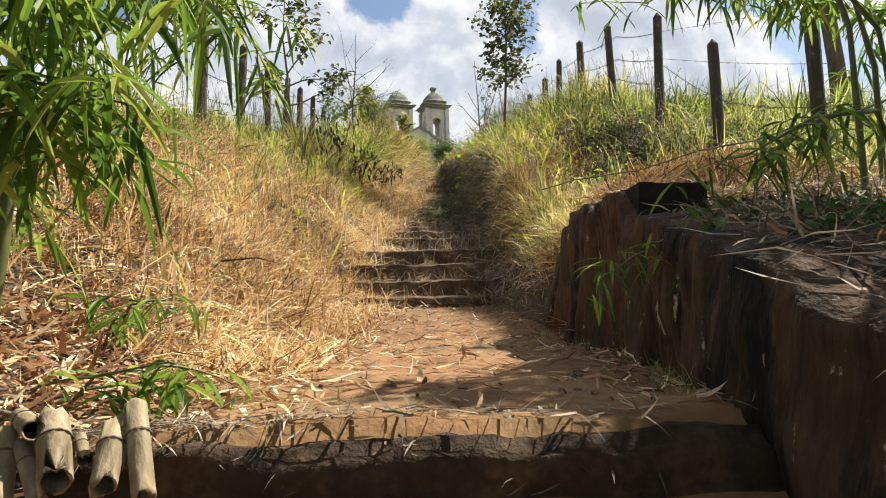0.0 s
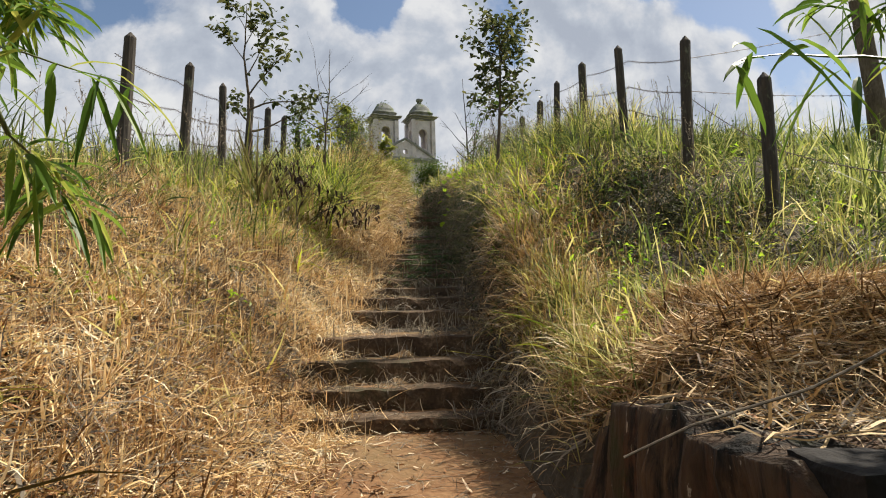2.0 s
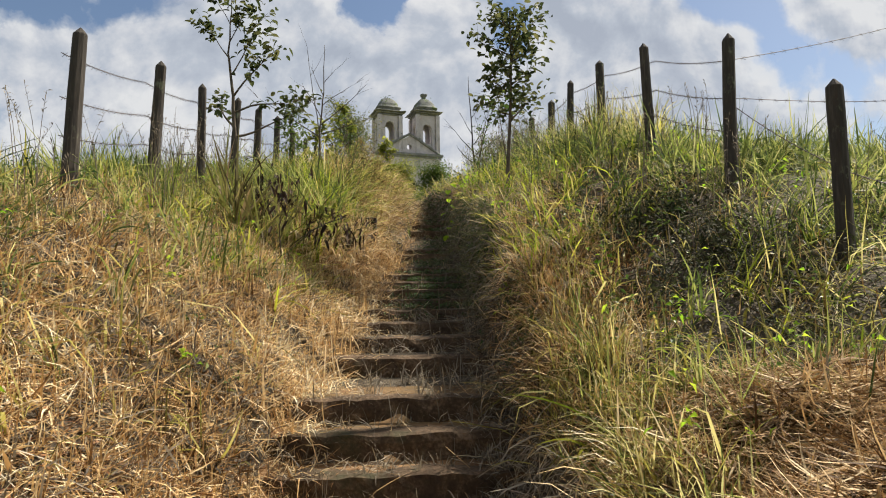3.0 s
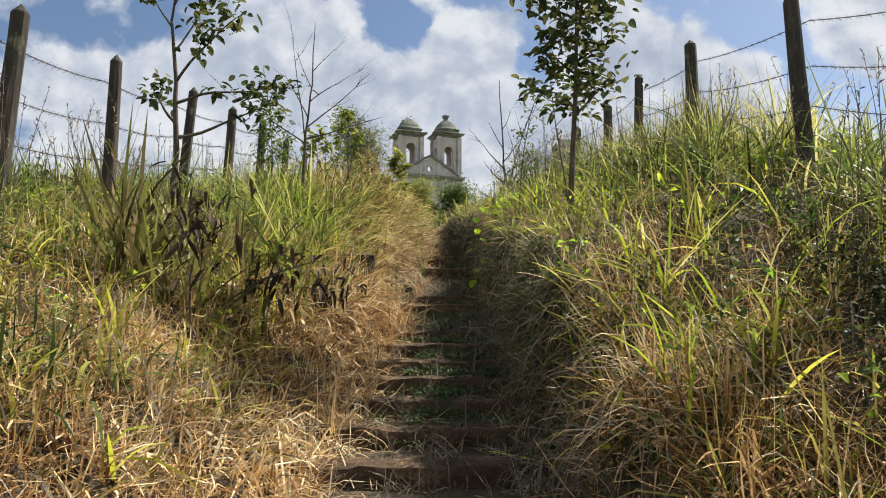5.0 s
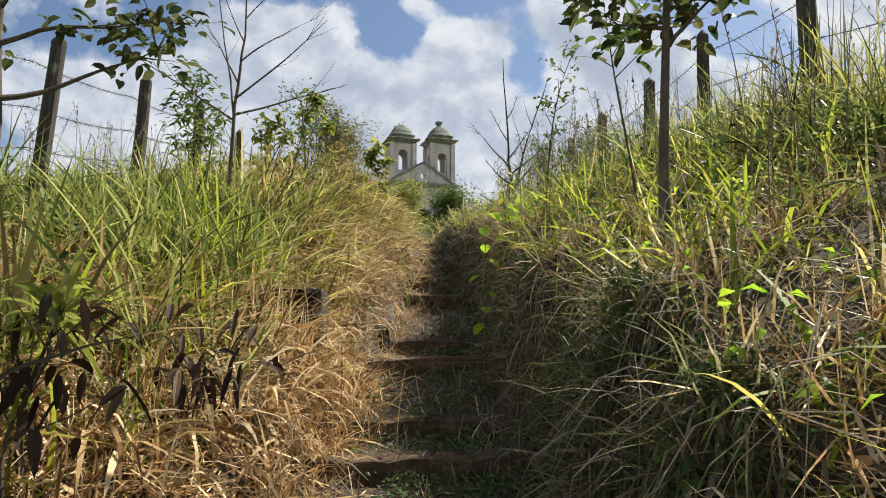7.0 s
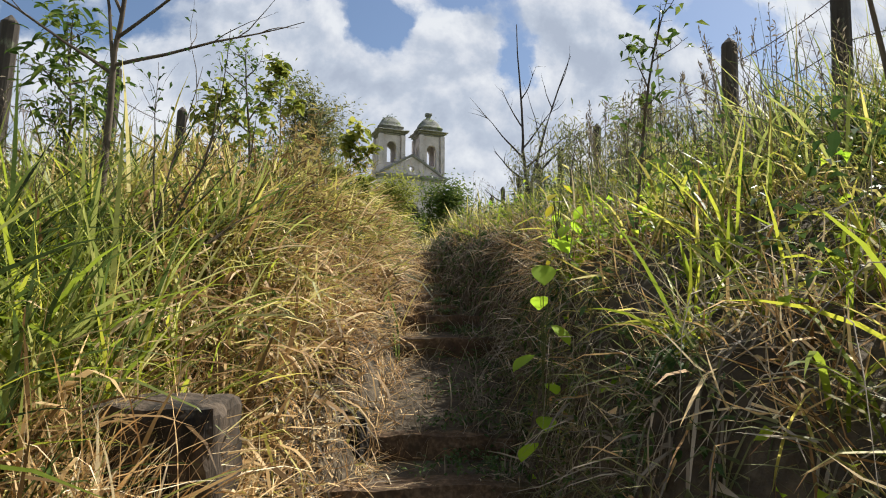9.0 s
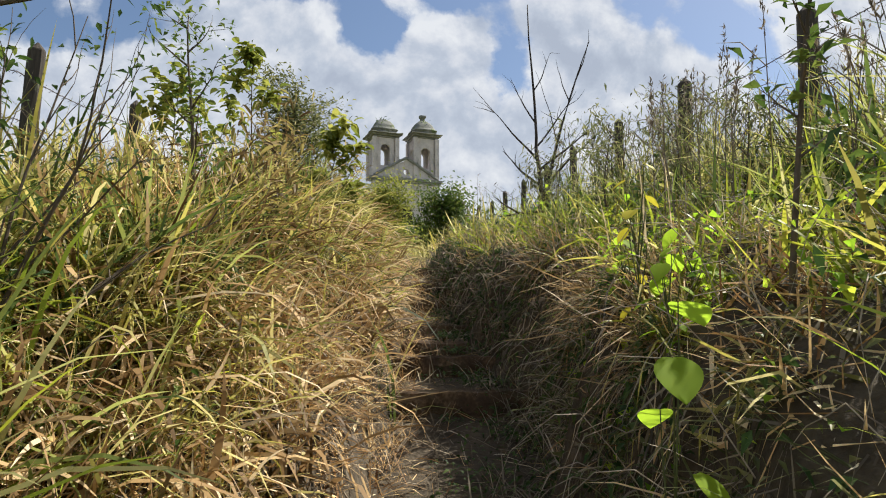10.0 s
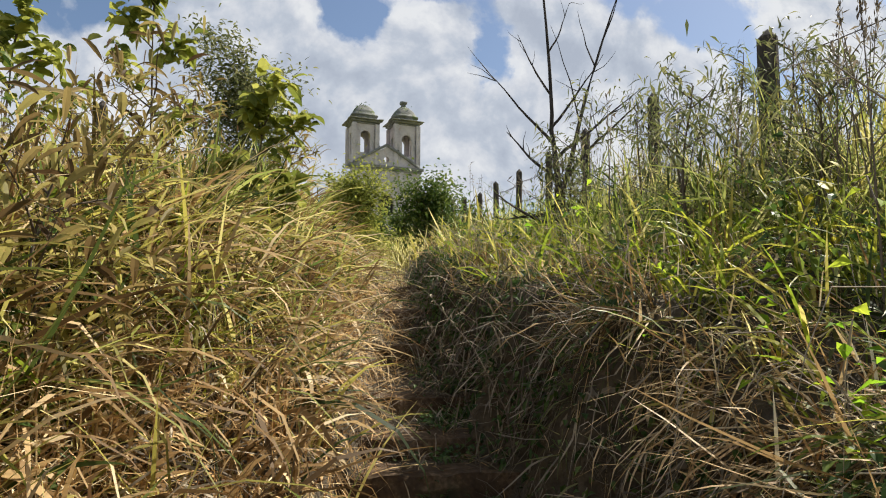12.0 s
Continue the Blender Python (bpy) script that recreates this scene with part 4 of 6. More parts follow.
for sx, sy, sh, sn in ((-0.2, 10.7, 0.8, 191), (-0.6, 11.4, 0.72, 192), (-1.0, 10.3, 0.75, 193), (-0.45, 12.5, 1.0, 194), (-0.05, 9.6, 0.75, 196), (0.15, 13.2, 0.72, 197)):
    sapling("drying_weed", on_ground(sx, sy), sh, "drying weed with many narrow olive and brown leaves", "plant", sn, 0.2, 0.36, 11, 190, (0.14, 0.022), WEEDY, 0.010, (0.06, 0), 0.16, up=0.8)
sapling("leafy_shrub", on_ground(0.68, 16.5), 1.15, "small-leaved yellow-green bush at the head of the path", "shrub", 60, 0.1, 0.5, 20, 5600, (0.075, 0.03), YELLOW_TREE, 0.018, (0.03, 0), 0.3)
sapling("round_bush", on_ground(1.95, 19.0), 0.95, "dense dark green bush beside the top of the path", "shrub", 59, 0.05, 0.72, 26, 5200, (0.085, 0.05), LEAF, 0.03, (0.0, 0), 0.42)


def far_tree(name, at, height, width, label, seed, material, leaves=2600, leaf=(0.5, 0.3)):
    g = random.Random(seed)
    ob = thing(name, at, label, "tree")
    v, f = tube([(0, 0, -0.5), (0.1, 0, height * 0.25), (0, 0.1, height * 0.5), (0.1, 0, height * 0.85)], [width * 0.06, width * 0.05, width * 0.035, 0.05], 8)
    part("trunk", v, f, BARK, ob)
    pieces, spots = [], []
    for k in range(26):
        a, h = k * 2.4, g.uniform(0.12, 0.75) * height
        way = Vector((math.cos(a), math.sin(a), g.uniform(0.1, 0.9)))
        pts, radii = limb((0, 0, h), way, width * g.uniform(0.3, 0.55), width * 0.018, g, steps=5)
        v, f = tube(pts, radii, 5)
        part("limb", v, f, BARK, ob)
        spots += pts[1:]
    r = np.random.default_rng(seed)
    pick = r.integers(0, len(spots), leaves)
    c = np.array([spots[i][:] for i in pick]) + r.normal(0, width * 0.075, (leaves, 3))
    c[:, 2] = np.maximum(c[:, 2], 0.1)
    ob2 = new("crown", array_mesh("crown", *leaf_cloud(c, 0.2, leaf[0], leaf[1], 0.3, seed), material))
    ob2.parent = ob


far_tree("round_tree", on_ground(-0.9, 60, 0.3), 4.0, 4.6, "yellow-green tree in front of the church", 62, YELLOW_TREE, 3800, (0.36, 0.2))
for sx, sy, sh, sn in ((1.2, 43, 1.7, 63), (2.9, 45, 1.6, 64), (4.6, 44, 2.0, 65), (-1.6, 44, 2.2, 66), (7.5, 50, 2.4, 67), (-4.5, 52, 2.6, 68)):
    far_tree("low_bush", on_ground(sx, sy, 0.15), sh, 2.3, "low grey-green bush on the meadow below the church", sn, LEAF, 900, (0.22, 0.12))
v, f = rough_block(2.0, 3.4, 52.5, 53.3, 8.9, 10.7, cell=0.2, wobble=0.05, seed=5, scale=1.5, worn=0.06)
tagged(part("pale_stone", v, f, PLASTER), "pale block of old masonry below the church", "masonry")
# a thick trunk out in the field beyond the fence
tree = thing("field_tree", on_ground(8.2, 4.9, 0.2), "bare leaning grey trunk standing beyond the fence", "tree")
pts = [(0, 0, 0), (-0.05, 0, 1.2), (-0.2, 0, 2.6), (-0.45, 0, 4.2), (-0.8, 0, 6.0), (-1.0, 0, 8.0)]
v, f = tube(pts, [0.17, 0.145, 0.13, 0.12, 0.10, 0.05], 10)
part("trunk", v, f, BARK, tree, smooth=True)


# ---- grass ----
def blades(name, roots, length, width, tilt, bend, material, label, downhill=0.0, seed=1, category="grass", kind="stuff", lift=-0.02, comb=0.5, base=None):
    """Many single blades, each a bent tapering strip. roots: x, y and tuft number; length, width, tilt, bend: (mean, spread);
    downhill: how far they lean with the slope; comb: how far the blades of one tuft share their way and height."""
    g = np.random.default_rng(seed)
    x, y, tuft = roots[:, 0], roots[:, 1], roots[:, 2].astype(int)
    n, nt = len(x), int(roots[:, 2].max()) + 1
    z = (base or ground_z)(x, y) + lift
    e = 0.15
    sx, sy = (ground_z(x + e, y) - ground_z(x - e, y)) / (2 * e), (ground_z(x, y + e) - ground_z(x, y - e)) / (2 * e)
    sx, sy = np.clip(sx, -1.5, 1.5), np.clip(sy, -1.5, 1.5)
    az, taz = g.uniform(0, 2 * np.pi, n), g.uniform(0, 2 * np.pi, nt)[tuft]
    dx = np.cos(az) + 1.6 * comb * np.cos(taz) - downhill * sx
    dy = np.sin(az) + 1.6 * comb * np.sin(taz) - downhill * sy
    k = np.hypot(dx, dy) + 1e-6
    dx, dy = dx / k, dy / k
    tall = np.exp(g.normal(0, 0.42 * comb, nt))[tuft]
    lay = g.normal(0, 0.5 * comb, nt)[tuft]
    L = np.clip(g.normal(length[0], length[1], n), length[0] * 0.3, length[0] * 2.0) * tall
    L = np.minimum(L, length[0] * 1.8)
    W = np.clip(g.normal(width[0], width[1], n), width[0] * 0.4, width[0] * 2.5)
    t0 = np.clip(np.abs(g.normal(tilt[0], tilt[1], n)) + lay, 0, max(1.6, tilt[0] + 0.4))
    bd = g.normal(bend[0], bend[1], n)
    tw = g.normal(0, 0.9, n)
    cs, sn = np.cos(tw), np.sin(tw)
    px, py = -dy * cs, dx * cs
    rows = []
    cx, cy, cz = x.copy(), y.copy(), z.copy()
    prev = 0.0
    kink = g.normal(0, 0.3, n)
    fine = length[0] >= 0.36
    rings = ((0.0, 0.7), (0.2, 0.95), (0.42, 1.0), (0.64, 0.82), (0.84, 0.48), (1.0, 0.0)) if fine else ((0.0, 0.8), (0.34, 1.0), (0.70, 0.72), (1.0, 0.0))
    for s, w in rings:
        ds = s - prev
        ang = t0 + bd * (s + prev) / 2 + (kink * (1.2 * max(0.0, s - 0.3) if fine else s > 0.5))
        cx = cx + dx * np.sin(ang) * L * ds
        cy = cy + dy * np.sin(ang) * L * ds
        cz = cz + np.cos(ang) * L * ds
        prev = s
        if w == 0:
            rows.append(np.stack([cx, cy, cz], -1))
            continue
        h = W * w / 2
        pz = sn * 0.6
        rows.append(np.stack([cx - px * h, cy - py * h, cz - pz * h], -1))
        rows.append(np.stack([cx + px * h, cy + py * h, cz + pz * h], -1))
    v = np.stack(rows, 1).reshape(-1, 3)
    # nothing sinks deep into the slope that it lies on
    low = (base or ground_z)(v[:, 0], v[:, 1]) - 0.01
    v[:, 2] = np.maximum(v[:, 2], low)
    m = len(rings) - 2
    one = sum(([2 * k, 2 * k + 1, 2 * k + 3, 2 * k + 2] for k in range(m)), []) + [2 * m, 2 * m + 1, 2 * m + 2]
    loops = (np.arange(n)[:, None] * (2 * m + 3) + np.array(one)).ravel()
    ob = new(name, array_mesh(name, v, loops, np.tile([4] * m + [3], n), material))
    return tagged(ob, label, category, kind=kind)


def scatter(n, x0, x1, y0, y1, weight, seed, per=1, radius=0.06):
    """n roots in a stretch of ground, as thick as weight(x, y) says, in tufts of about per roots within radius."""
    g = np.random.default_rng(seed)
    out, got, want = [], 0, max(1, n // per)
    while got < want:
        x, y = g.uniform(x0, x1, want), g.uniform(y0, y1, want)
        keep = g.random(want) < weight(x, y)
        out.append(np.stack([x[keep], y[keep]], -1))
        got += int(keep.sum())
    c = np.concatenate(out)[:want]
    who = g.integers(0, want, n) if per > 1 else np.arange(want)
    p = c[who] + (g.normal(0, radius, (len(who), 2)) if per > 1 else 0)
    return np.column_stack([p, who])


def edges(x, y):
    return np.interp(y, LEFT_Y, LEFT_X), np.interp(y, RIGHT_Y, RIGHT_X)


def near(x, y):
    """Thicker by the path than out in the fields."""
    return np.clip(1.15 - 0.16 * np.abs(x - 0.5), 0.25, 1)


def patchy(x, y, s, o):
    return 0.5 + 0.5 * bumps(x + o, y - o, s)


def clumps(x, y, o):
    """Gaps between the clumps on the right bank; elsewhere no change."""
    right = np.clip((x - 1.5) / 0.4, 0, 1) * np.clip((3.5 - x) / 0.7, 0, 1)
    return 1 - right * (1 - np.clip(1.9 * patchy(x, y, 2.6, o) * patchy(y, x, 4.3, o + 2) ** 0.5 - 0.05, 0.10, 1))


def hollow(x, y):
    """Thins the grass on the right bank, where dark leaves stand for shade."""
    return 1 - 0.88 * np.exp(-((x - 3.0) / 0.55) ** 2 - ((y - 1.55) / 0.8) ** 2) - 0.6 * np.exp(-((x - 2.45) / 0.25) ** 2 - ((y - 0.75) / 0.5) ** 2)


def off_wall(x, y):
    return ~((y < -2.0) & (x > 0.6) & (x < 1.25)) * 1.0


def w_straw(x, y):
    xl, xr = edges(x, y)
    left = np.clip((xl - x) / 0.25, 0, 1) * np.clip(1.3 - 0.30 * (xl - x) - 0.035 * y, 0.12, 1)
    right = np.clip((x - xr - 0.8 * face_width(y)) / 0.2, 0, 1) * np.clip(1.1 - 0.4 * (x - xr) - 0.02 * y, 0.12, 1) * np.interp(y, [-2.5, 0, 1.5, 2.6, 3.3, 4.5, 6], [0.35, 0.5, 1.5, 1.4, 0.75, 0.6, 0.6]) * np.clip((y + 5.2) / 1.6, 0, 1)
    return np.clip(left + right, 0, 1) * near(x, y) * clumps(x, y, 1) * hollow(x, y) * off_wall(x, y) * np.clip((y + 4.6) / 2.4, 0, 1)


def w_gold(x, y):
    xl, xr = edges(x, y)
    left = np.clip((xl - x - 0.12) / 0.4, 0, 1) * np.clip(0.30 + 0.09 * y, 0.15, 1)
    right = np.clip((x - xr - face_width(y)) / 0.25, 0, 1) * 0.8 * np.clip((y + 2.0) / 1.5, 0, 1)
    return np.clip(left + right, 0, 1) * near(x, y) * clumps(x, y, 5) * hollow(x, y) * (0.3 + 0.7 * patchy(x, y, 1.3, 3)) * np.clip((y + 4.0) / 1.5, 0, 1)


def w_green(x, y):
    xl, xr = edges(x, y)
    left = np.clip((xl - x - 0.3) / 0.7, 0, 1) * np.interp(y, [1.0, 2.6, 4.2, 7.5, 9], [0.05, 0.65, 1.0, 0.85, 0.3])
    crest = np.clip((-x - 1.9) / 0.5, 0, 1) * np.clip((y + 1.5) / 2, 0, 1)
    right = np.clip((x - xr - 0.4) / 0.6, 0, 1) * np.clip((y + 1.2) / 1.5, 0, 1) * np.clip(np.interp(y, [-1, 1.5, 4.5, 6, 9, 11], [0.35, 0.2, 0.22, 0.5, 0.55, 0.5]) + np.clip((x - 2.8) / 0.9, 0, 1) * 0.6, 0, 1)
    return np.clip(left + crest + right, 0, 1) * near(x, y) * clumps(x, y, 9) * hollow(x, y) * (0.12 + 0.88 * patchy(x, y, 1.0, 7) ** 1.5)


def w_brown(x, y):
    xl, xr = edges(x, y)
    face = np.clip((x - xr + 0.12) / 0.15, 0, 1) * np.clip(np.interp(y, [2, 5, 9], [0.7, 0.42, 0.30]) - (x - xr) / 0.6, 0, 1) * np.clip((y + 1.2) / 0.8, 0, 1)
    lface = np.clip((xl - x + 0.1) / 0.2, 0, 1) * np.clip(1.2 - (xl - x) / 1.2, 0, 1) * 0.18 * np.clip((y + 3) / 2, 0, 1)
    mat = 0.13 * np.clip((xl - x) / 0.2, 0, 1) + 0.12 * np.clip((x - xr) / 0.2, 0, 1) * np.clip((y + 2) / 0.8, 0, 1)
    return np.clip(face + lface + mat, 0, 1)


blades("dry_grass", scatter(135000, -6, 4, -5.2, 19, w_straw, 1, 10, 0.09), (0.195, 0.085), (0.0088, 0.004), (1.22, 0.38), (0.3, 1.0), STRAW,
       "thick trampled straw-coloured dry grass on the banks", 0.35, 1, comb=0.45)
blades("yellow_grass", scatter(44000, -6, 6, -4, 20, w_gold, 2, 12, 0.07), (0.34, 0.14), (0.0125, 0.005), (0.75, 0.45), (1.6, 0.9), GOLD,
       "yellowing arching grass on the banks", 0.35, 2, comb=0.5)
blades("green_grass", scatter(52000, -8, 8, -2.5, 20, w_green, 3, 15, 0.045), (0.36, 0.15), (0.0125, 0.005), (0.42, 0.35), (1.0, 0.8), GRASS,
       "tall green grass with broad arching blades", 0.2, 3, comb=0.55)
blades("brown_grass", scatter(28000, -3.5, 3.4, -2.5, 19, w_brown, 4, 14, 0.07), (0.26, 0.11), (0.0095, 0.004), (1.15, 0.45), (1.3, 0.7), BROWN,
       "matted brown dead grass hanging down the bank", 0.9, 4, comb=0.5)


def w_face(x, y):
    xl, xr = edges(x, y)
    return (x > xr - 0.03) * (x < xr + face_width(y)) * np.clip((y + 1.0) / 0.8, 0, 1) * (0.4 + 0.6 * patchy(x, y, 2.3, 5))


blades("hanging_grass", scatter(5200, 0.9, 2.0, -1, 18, w_face, 14, 12, 0.05), (0.20, 0.10), (0.0075, 0.003), (2.5, 0.4), (0.3, 0.6), BROWN,
       "brown dead grass hanging over the steep earth face", 1.5, 14, comb=0.35, lift=0.0)
herb_at = scatter(6500, 0.9, 2.0, 1, 17, w_face, 15, 12, 0.05)
herb_z = ground_z(herb_at[:, 0], herb_at[:, 1]) + np.random.default_rng(15).uniform(0.0, 0.1, len(herb_at))
fern_at = scatter(5200, 0.2, 1.5, 3.5, 16, lambda x, y: np.clip((x - np.interp(y, LEFT_Y, LEFT_X) - 0.25) / 0.5, 0, 1) * (x < np.interp(y, RIGHT_Y, RIGHT_X)) * (0.3 + 0.7 * patchy(x, y, 3.1, 2)), 16, 12, 0.05)
fern_z = ground_z(fern_at[:, 0], fern_at[:, 1]) + 0.03 + np.random.default_rng(16).uniform(0.0, 0.06, len(fern_at))
fern = new("step_weeds", array_mesh("step_weeds", *leaf_cloud(np.column_stack([fern_at[:, :2], fern_z]), 0.3, 0.045, 0.02, 0.4, 16), DARKLEAF))
tagged(fern, "low dark green weeds on the shaded steps", "weeds", kind="stuff")
moss = new("bank_weeds", array_mesh("bank_weeds", *leaf_cloud(np.column_stack([herb_at[:, 0] - 0.03, herb_at[:, 1], herb_z]), -0.2, 0.05, 0.025, 0.4, 15), DARKLEAF))
tagged(moss, "small dark ferny weeds on the shaded earth face", "weeds", kind="stuff")


def w_steps(x, y):
    xl, xr = edges(x, y)
    inside = np.clip((x - xl + 0.1) / 0.1, 0, 1) * np.clip((xr - x + 0.1) / 0.1, 0, 1)
    side = np.clip(1.15 - np.minimum(x - xl, xr - x) / 0.34, 0.15, 1)
    return inside * side * np.where(y < -0.2, 0.25, 1) * np.interp(y, [4, 7.5], [1, 0.4])


blades("step_grass", scatter(9000, -0.8, 1.9, -0.2, 17, lambda x, y: w_steps(x, y) * np.clip((x - edges(x, y)[0]) / 0.5, 0.15, 1), 5, 9, 0.03), (0.16, 0.08), (0.0065, 0.003), (0.9, 0.5), (0.7, 0.6), BROWN,
       "short dead grass growing from the stair treads", 0.2, 5, lift=0.01)
blades("step_straw", scatter(9000, -0.8, 1.9, -0.6, 17, lambda x, y: w_steps(x, y) * np.clip(1.2 - (x - edges(x, y)[0]) / 0.55, 0.12, 1), 6), (0.17, 0.08), (0.005, 0.002), (1.3, 0.25), (0.3, 0.4), STRAW,
       "loose straw lying on the stairs", 0.2, 6, lift=0.015)


def far_weight(x, y):
    return np.clip(1.5 - y / 40, 0.2, 1) * np.clip(1.3 - np.abs(x - 1) / 12, 0.1, 1)


blades("meadow_grass", scatter(30000, -10, 14, 15.5, 70, far_weight, 8, 10, 0.12), (0.42, 0.16), (0.026, 0.01), (0.3, 0.25), (0.7, 0.5), GOLD,
       "yellow-green meadow grass up the hill", 0.2, 8)
blades("field_grass", scatter(20000, 4.0, 26, -6, 22, lambda x, y: np.clip(1.3 - (x - 4) / 18, 0.15, 1), 9, 12, 0.08), (0.55, 0.2), (0.02, 0.007), (0.3, 0.2), (0.7, 0.5), GRASS,
       "bright green field grass beyond the fence", 0.1, 9)
blades("field_grass", scatter(12000, -18, -2.6, -4, 22, lambda x, y: np.clip(1.3 + (x + 2.6) / 12, 0.15, 1), 10, 12, 0.08), (0.55, 0.2), (0.018, 0.006), (0.3, 0.2), (0.7, 0.5), GRASS,
       "tall green field grass beyond the fence", 0.1, 10)


# ---- leaf litter on the lower path ----
def w_litter(x, y):
    xl, xr = edges(x, y)
    on = np.clip((xr - x) / 0.05, 0, 1)
    return on * np.clip(0.05 + (xl + 0.55 - x) / 0.8, 0.05, 1) * np.clip(1.2 - np.clip(-x - 2.2, 0, 9) * 0.4, 0, 1) * np.clip((0.6 - y) / 1.5, 0, 1)


blades("bamboo_leaf_litter", scatter(26000, -4.5, 1.1, -5.1, 0.6, w_litter, 12), (0.085, 0.035), (0.011, 0.004), (1.45, 0.14), (0.2, 0.5), LITTER,
       "fallen dry bamboo leaves thick beside the path", 0.4, 12, "leaf litter", lift=0.012, comb=0.12)
blades("straw_litter", scatter(2600, -0.8, 1.1, -5.1, 0.2, lambda x, y: np.clip(0.25 + 0.16 * (y + 4), 0.1, 0.8), 13), (0.09, 0.05), (0.004, 0.002), (1.5, 0.06), (0.02, 0.1), BROWN,
       "scattered straw and twigs on the trodden earth", 0.0, 13, "leaf litter", lift=0.008, comb=0.05)


blades("loose_straw", scatter(6500, -1.2, 0.9, -4.4, 0.3, lambda x, y: np.exp(-((x - edges(x, y)[0] - 0.02) / 0.26) ** 2) * (0.25 + 0.75 * patchy(x, y, 3.4, 6)), 133, 7, 0.07), (0.15, 0.07), (0.0065, 0.003), (1.38, 0.2), (0.3, 0.6), STRAW,
       "loose straw spilling from the bank onto the path", 0.2, 133, comb=0.3, lift=0.01)


# ---- bamboo ----
def bamboo_leaves(spots, seed, length=0.2, width=0.022, hang=-0.45):
    g = np.random.default_rng(seed)
    c = np.repeat(np.array([s[:] for s in spots]), 1, axis=0)
    return leaf_cloud(c, hang, length, width, 0.35, seed)


def bamboo(at, culms, seed, label, density=9, leaf=(0.17, 0.02), group="bamboo beside the path"):
    """culms: the points of each cane, its thickness, where its leafy part begins and how many twigs it bears."""
    g = random.Random(seed)
    ob = thing("bamboo", at, label, "bamboo", group)
    spots = []
    for pts, radius, first, count in culms:
        pts = [Vector(p) - Vector(at) for p in pts]
        fine_pts = []
        for a, b in zip(pts[:-1], pts[1:]):
            fine_pts += [a.lerp(b, k / 5) for k in range(5)]
        fine_pts.append(pts[-1])
        n = len(fine_pts)
        radii = [radius * (1 - 0.75 * k / (n - 1)) * (1.18 if k % 3 == 0 else 1) for k in range(n)]
        v, f = tube(fine_pts, radii, 8)
        part("cane", v, f, GREEN_CANE, ob, smooth=True)
        for k in range(count):
            s = fine_pts[min(n - 1, int(n * (first + (1 - first) * (k + 0.5) / count)))]
            way = Vector((g.gauss(0, 1), g.gauss(0, 1), g.uniform(-0.5, 0.4)))
            tp, tr = limb(s, way, g.uniform(0.18, 0.42), 0.0035, g, steps=6, rise=-0.18)
            v, f = tube(tp, tr, 4)
            part("twig", v, f, GREEN_CANE, ob)
            for q in range(1, 7):
                for r in range(max(1, density // 3)):
                    spots.append(tp[q] + Vector((g.gauss(0, 0.015), g.gauss(0, 0.015), g.gauss(0, 0.015))))
    if spots:
        ob2 = new("foliage", array_mesh("foliage", *bamboo_leaves(spots, seed, leaf[0], leaf[1]), BAMBOO_LEAF))
        ob2.parent = ob
    return ob


bamboo(on_ground(-1.15, -4.5), [([(-1.15, -4.5, -0.2), (-1.08, -4.5, 0.4), (-1.05, -4.45, 0.9), (-0.92, -4.4, 1.15), (-0.80, -4.38, 0.95)], 0.026, 0.3, 20),
                                ([(-1.15, -5.15, -0.3), (-1.0, -5.15, 0.28), (-0.75, -5.12, 0.48), (-0.50, -5.1, 0.42)], 0.009, 0.4, 10),
                                ([(-1.1, -5.2, -0.3), (-0.92, -5.2, 0.22), (-0.74, -5.16, 0.62), (-0.52, -5.12, 0.74)], 0.017, 0.4, 9),
                                ([(-1.4, -4.2, -0.2), (-1.5, -4.0, 1.0), (-1.2, -3.7, 1.75), (-0.8, -3.5, 1.7), (-0.6, -3.4, 1.2)], 0.022, 0.5, 18)],
       71, "leaning green bamboo with hanging leaves beside the path", 9)
bamboo(on_ground(-2.0, -2.5), [([(-2.1, -2.1, 0.6), (-2.05, -2.05, 1.8), (-1.65, -2.0, 2.35), (-1.25, -1.95, 2.15)], 0.022, 0.5, 18),
                               ([(-2.1, -2.3, 0.5), (-2.15, -2.2, 2.2), (-1.8, -2.1, 3.1), (-1.3, -2.0, 2.7)], 0.03, 0.6, 12)],
       72, "arching bamboo with drooping leaf sprays", 9, (0.2, 0.026))
bamboo(on_ground(1.75, -3.9), [([(2.2, -3.9, 0.3), (2.15, -3.85, 1.1), (1.9, -3.8, 1.48), (1.5, -3.8, 1.42), (1.15, -3.8, 1.24)], 0.012, 0.62, 7),
                               ([(2.3, -3.5, 0.3), (2.35, -3.4, 1.3), (2.25, -3.3, 1.9), (2.05, -3.3, 1.95)], 0.018, 0.5, 4),
                               ([(2.2, -3.9, 0.3), (2.0, -4.0, 0.7), (1.6, -4.2, 0.62), (1.28, -4.3, 0.46)], 0.012, 0.4, 12),
                               ([(2.7, -3.1, 0.4), (2.7, -3.1, 1.2), (2.6, -3.05, 1.8), (2.35, -3.0, 1.9)], 0.02, 0.75, 3)],
       73, "bamboo leaning over the retaining wall", 6, (0.15, 0.017))
bamboo(on_ground(0.95, -4.45), [([(0.95, -4.45, 0.08), (0.9, -4.47, 0.16), (0.82, -4.5, 0.12)], 0.005, 0.3, 4)], 74, "small bright bamboo sprig on the wall", 6, (0.1, 0.014))
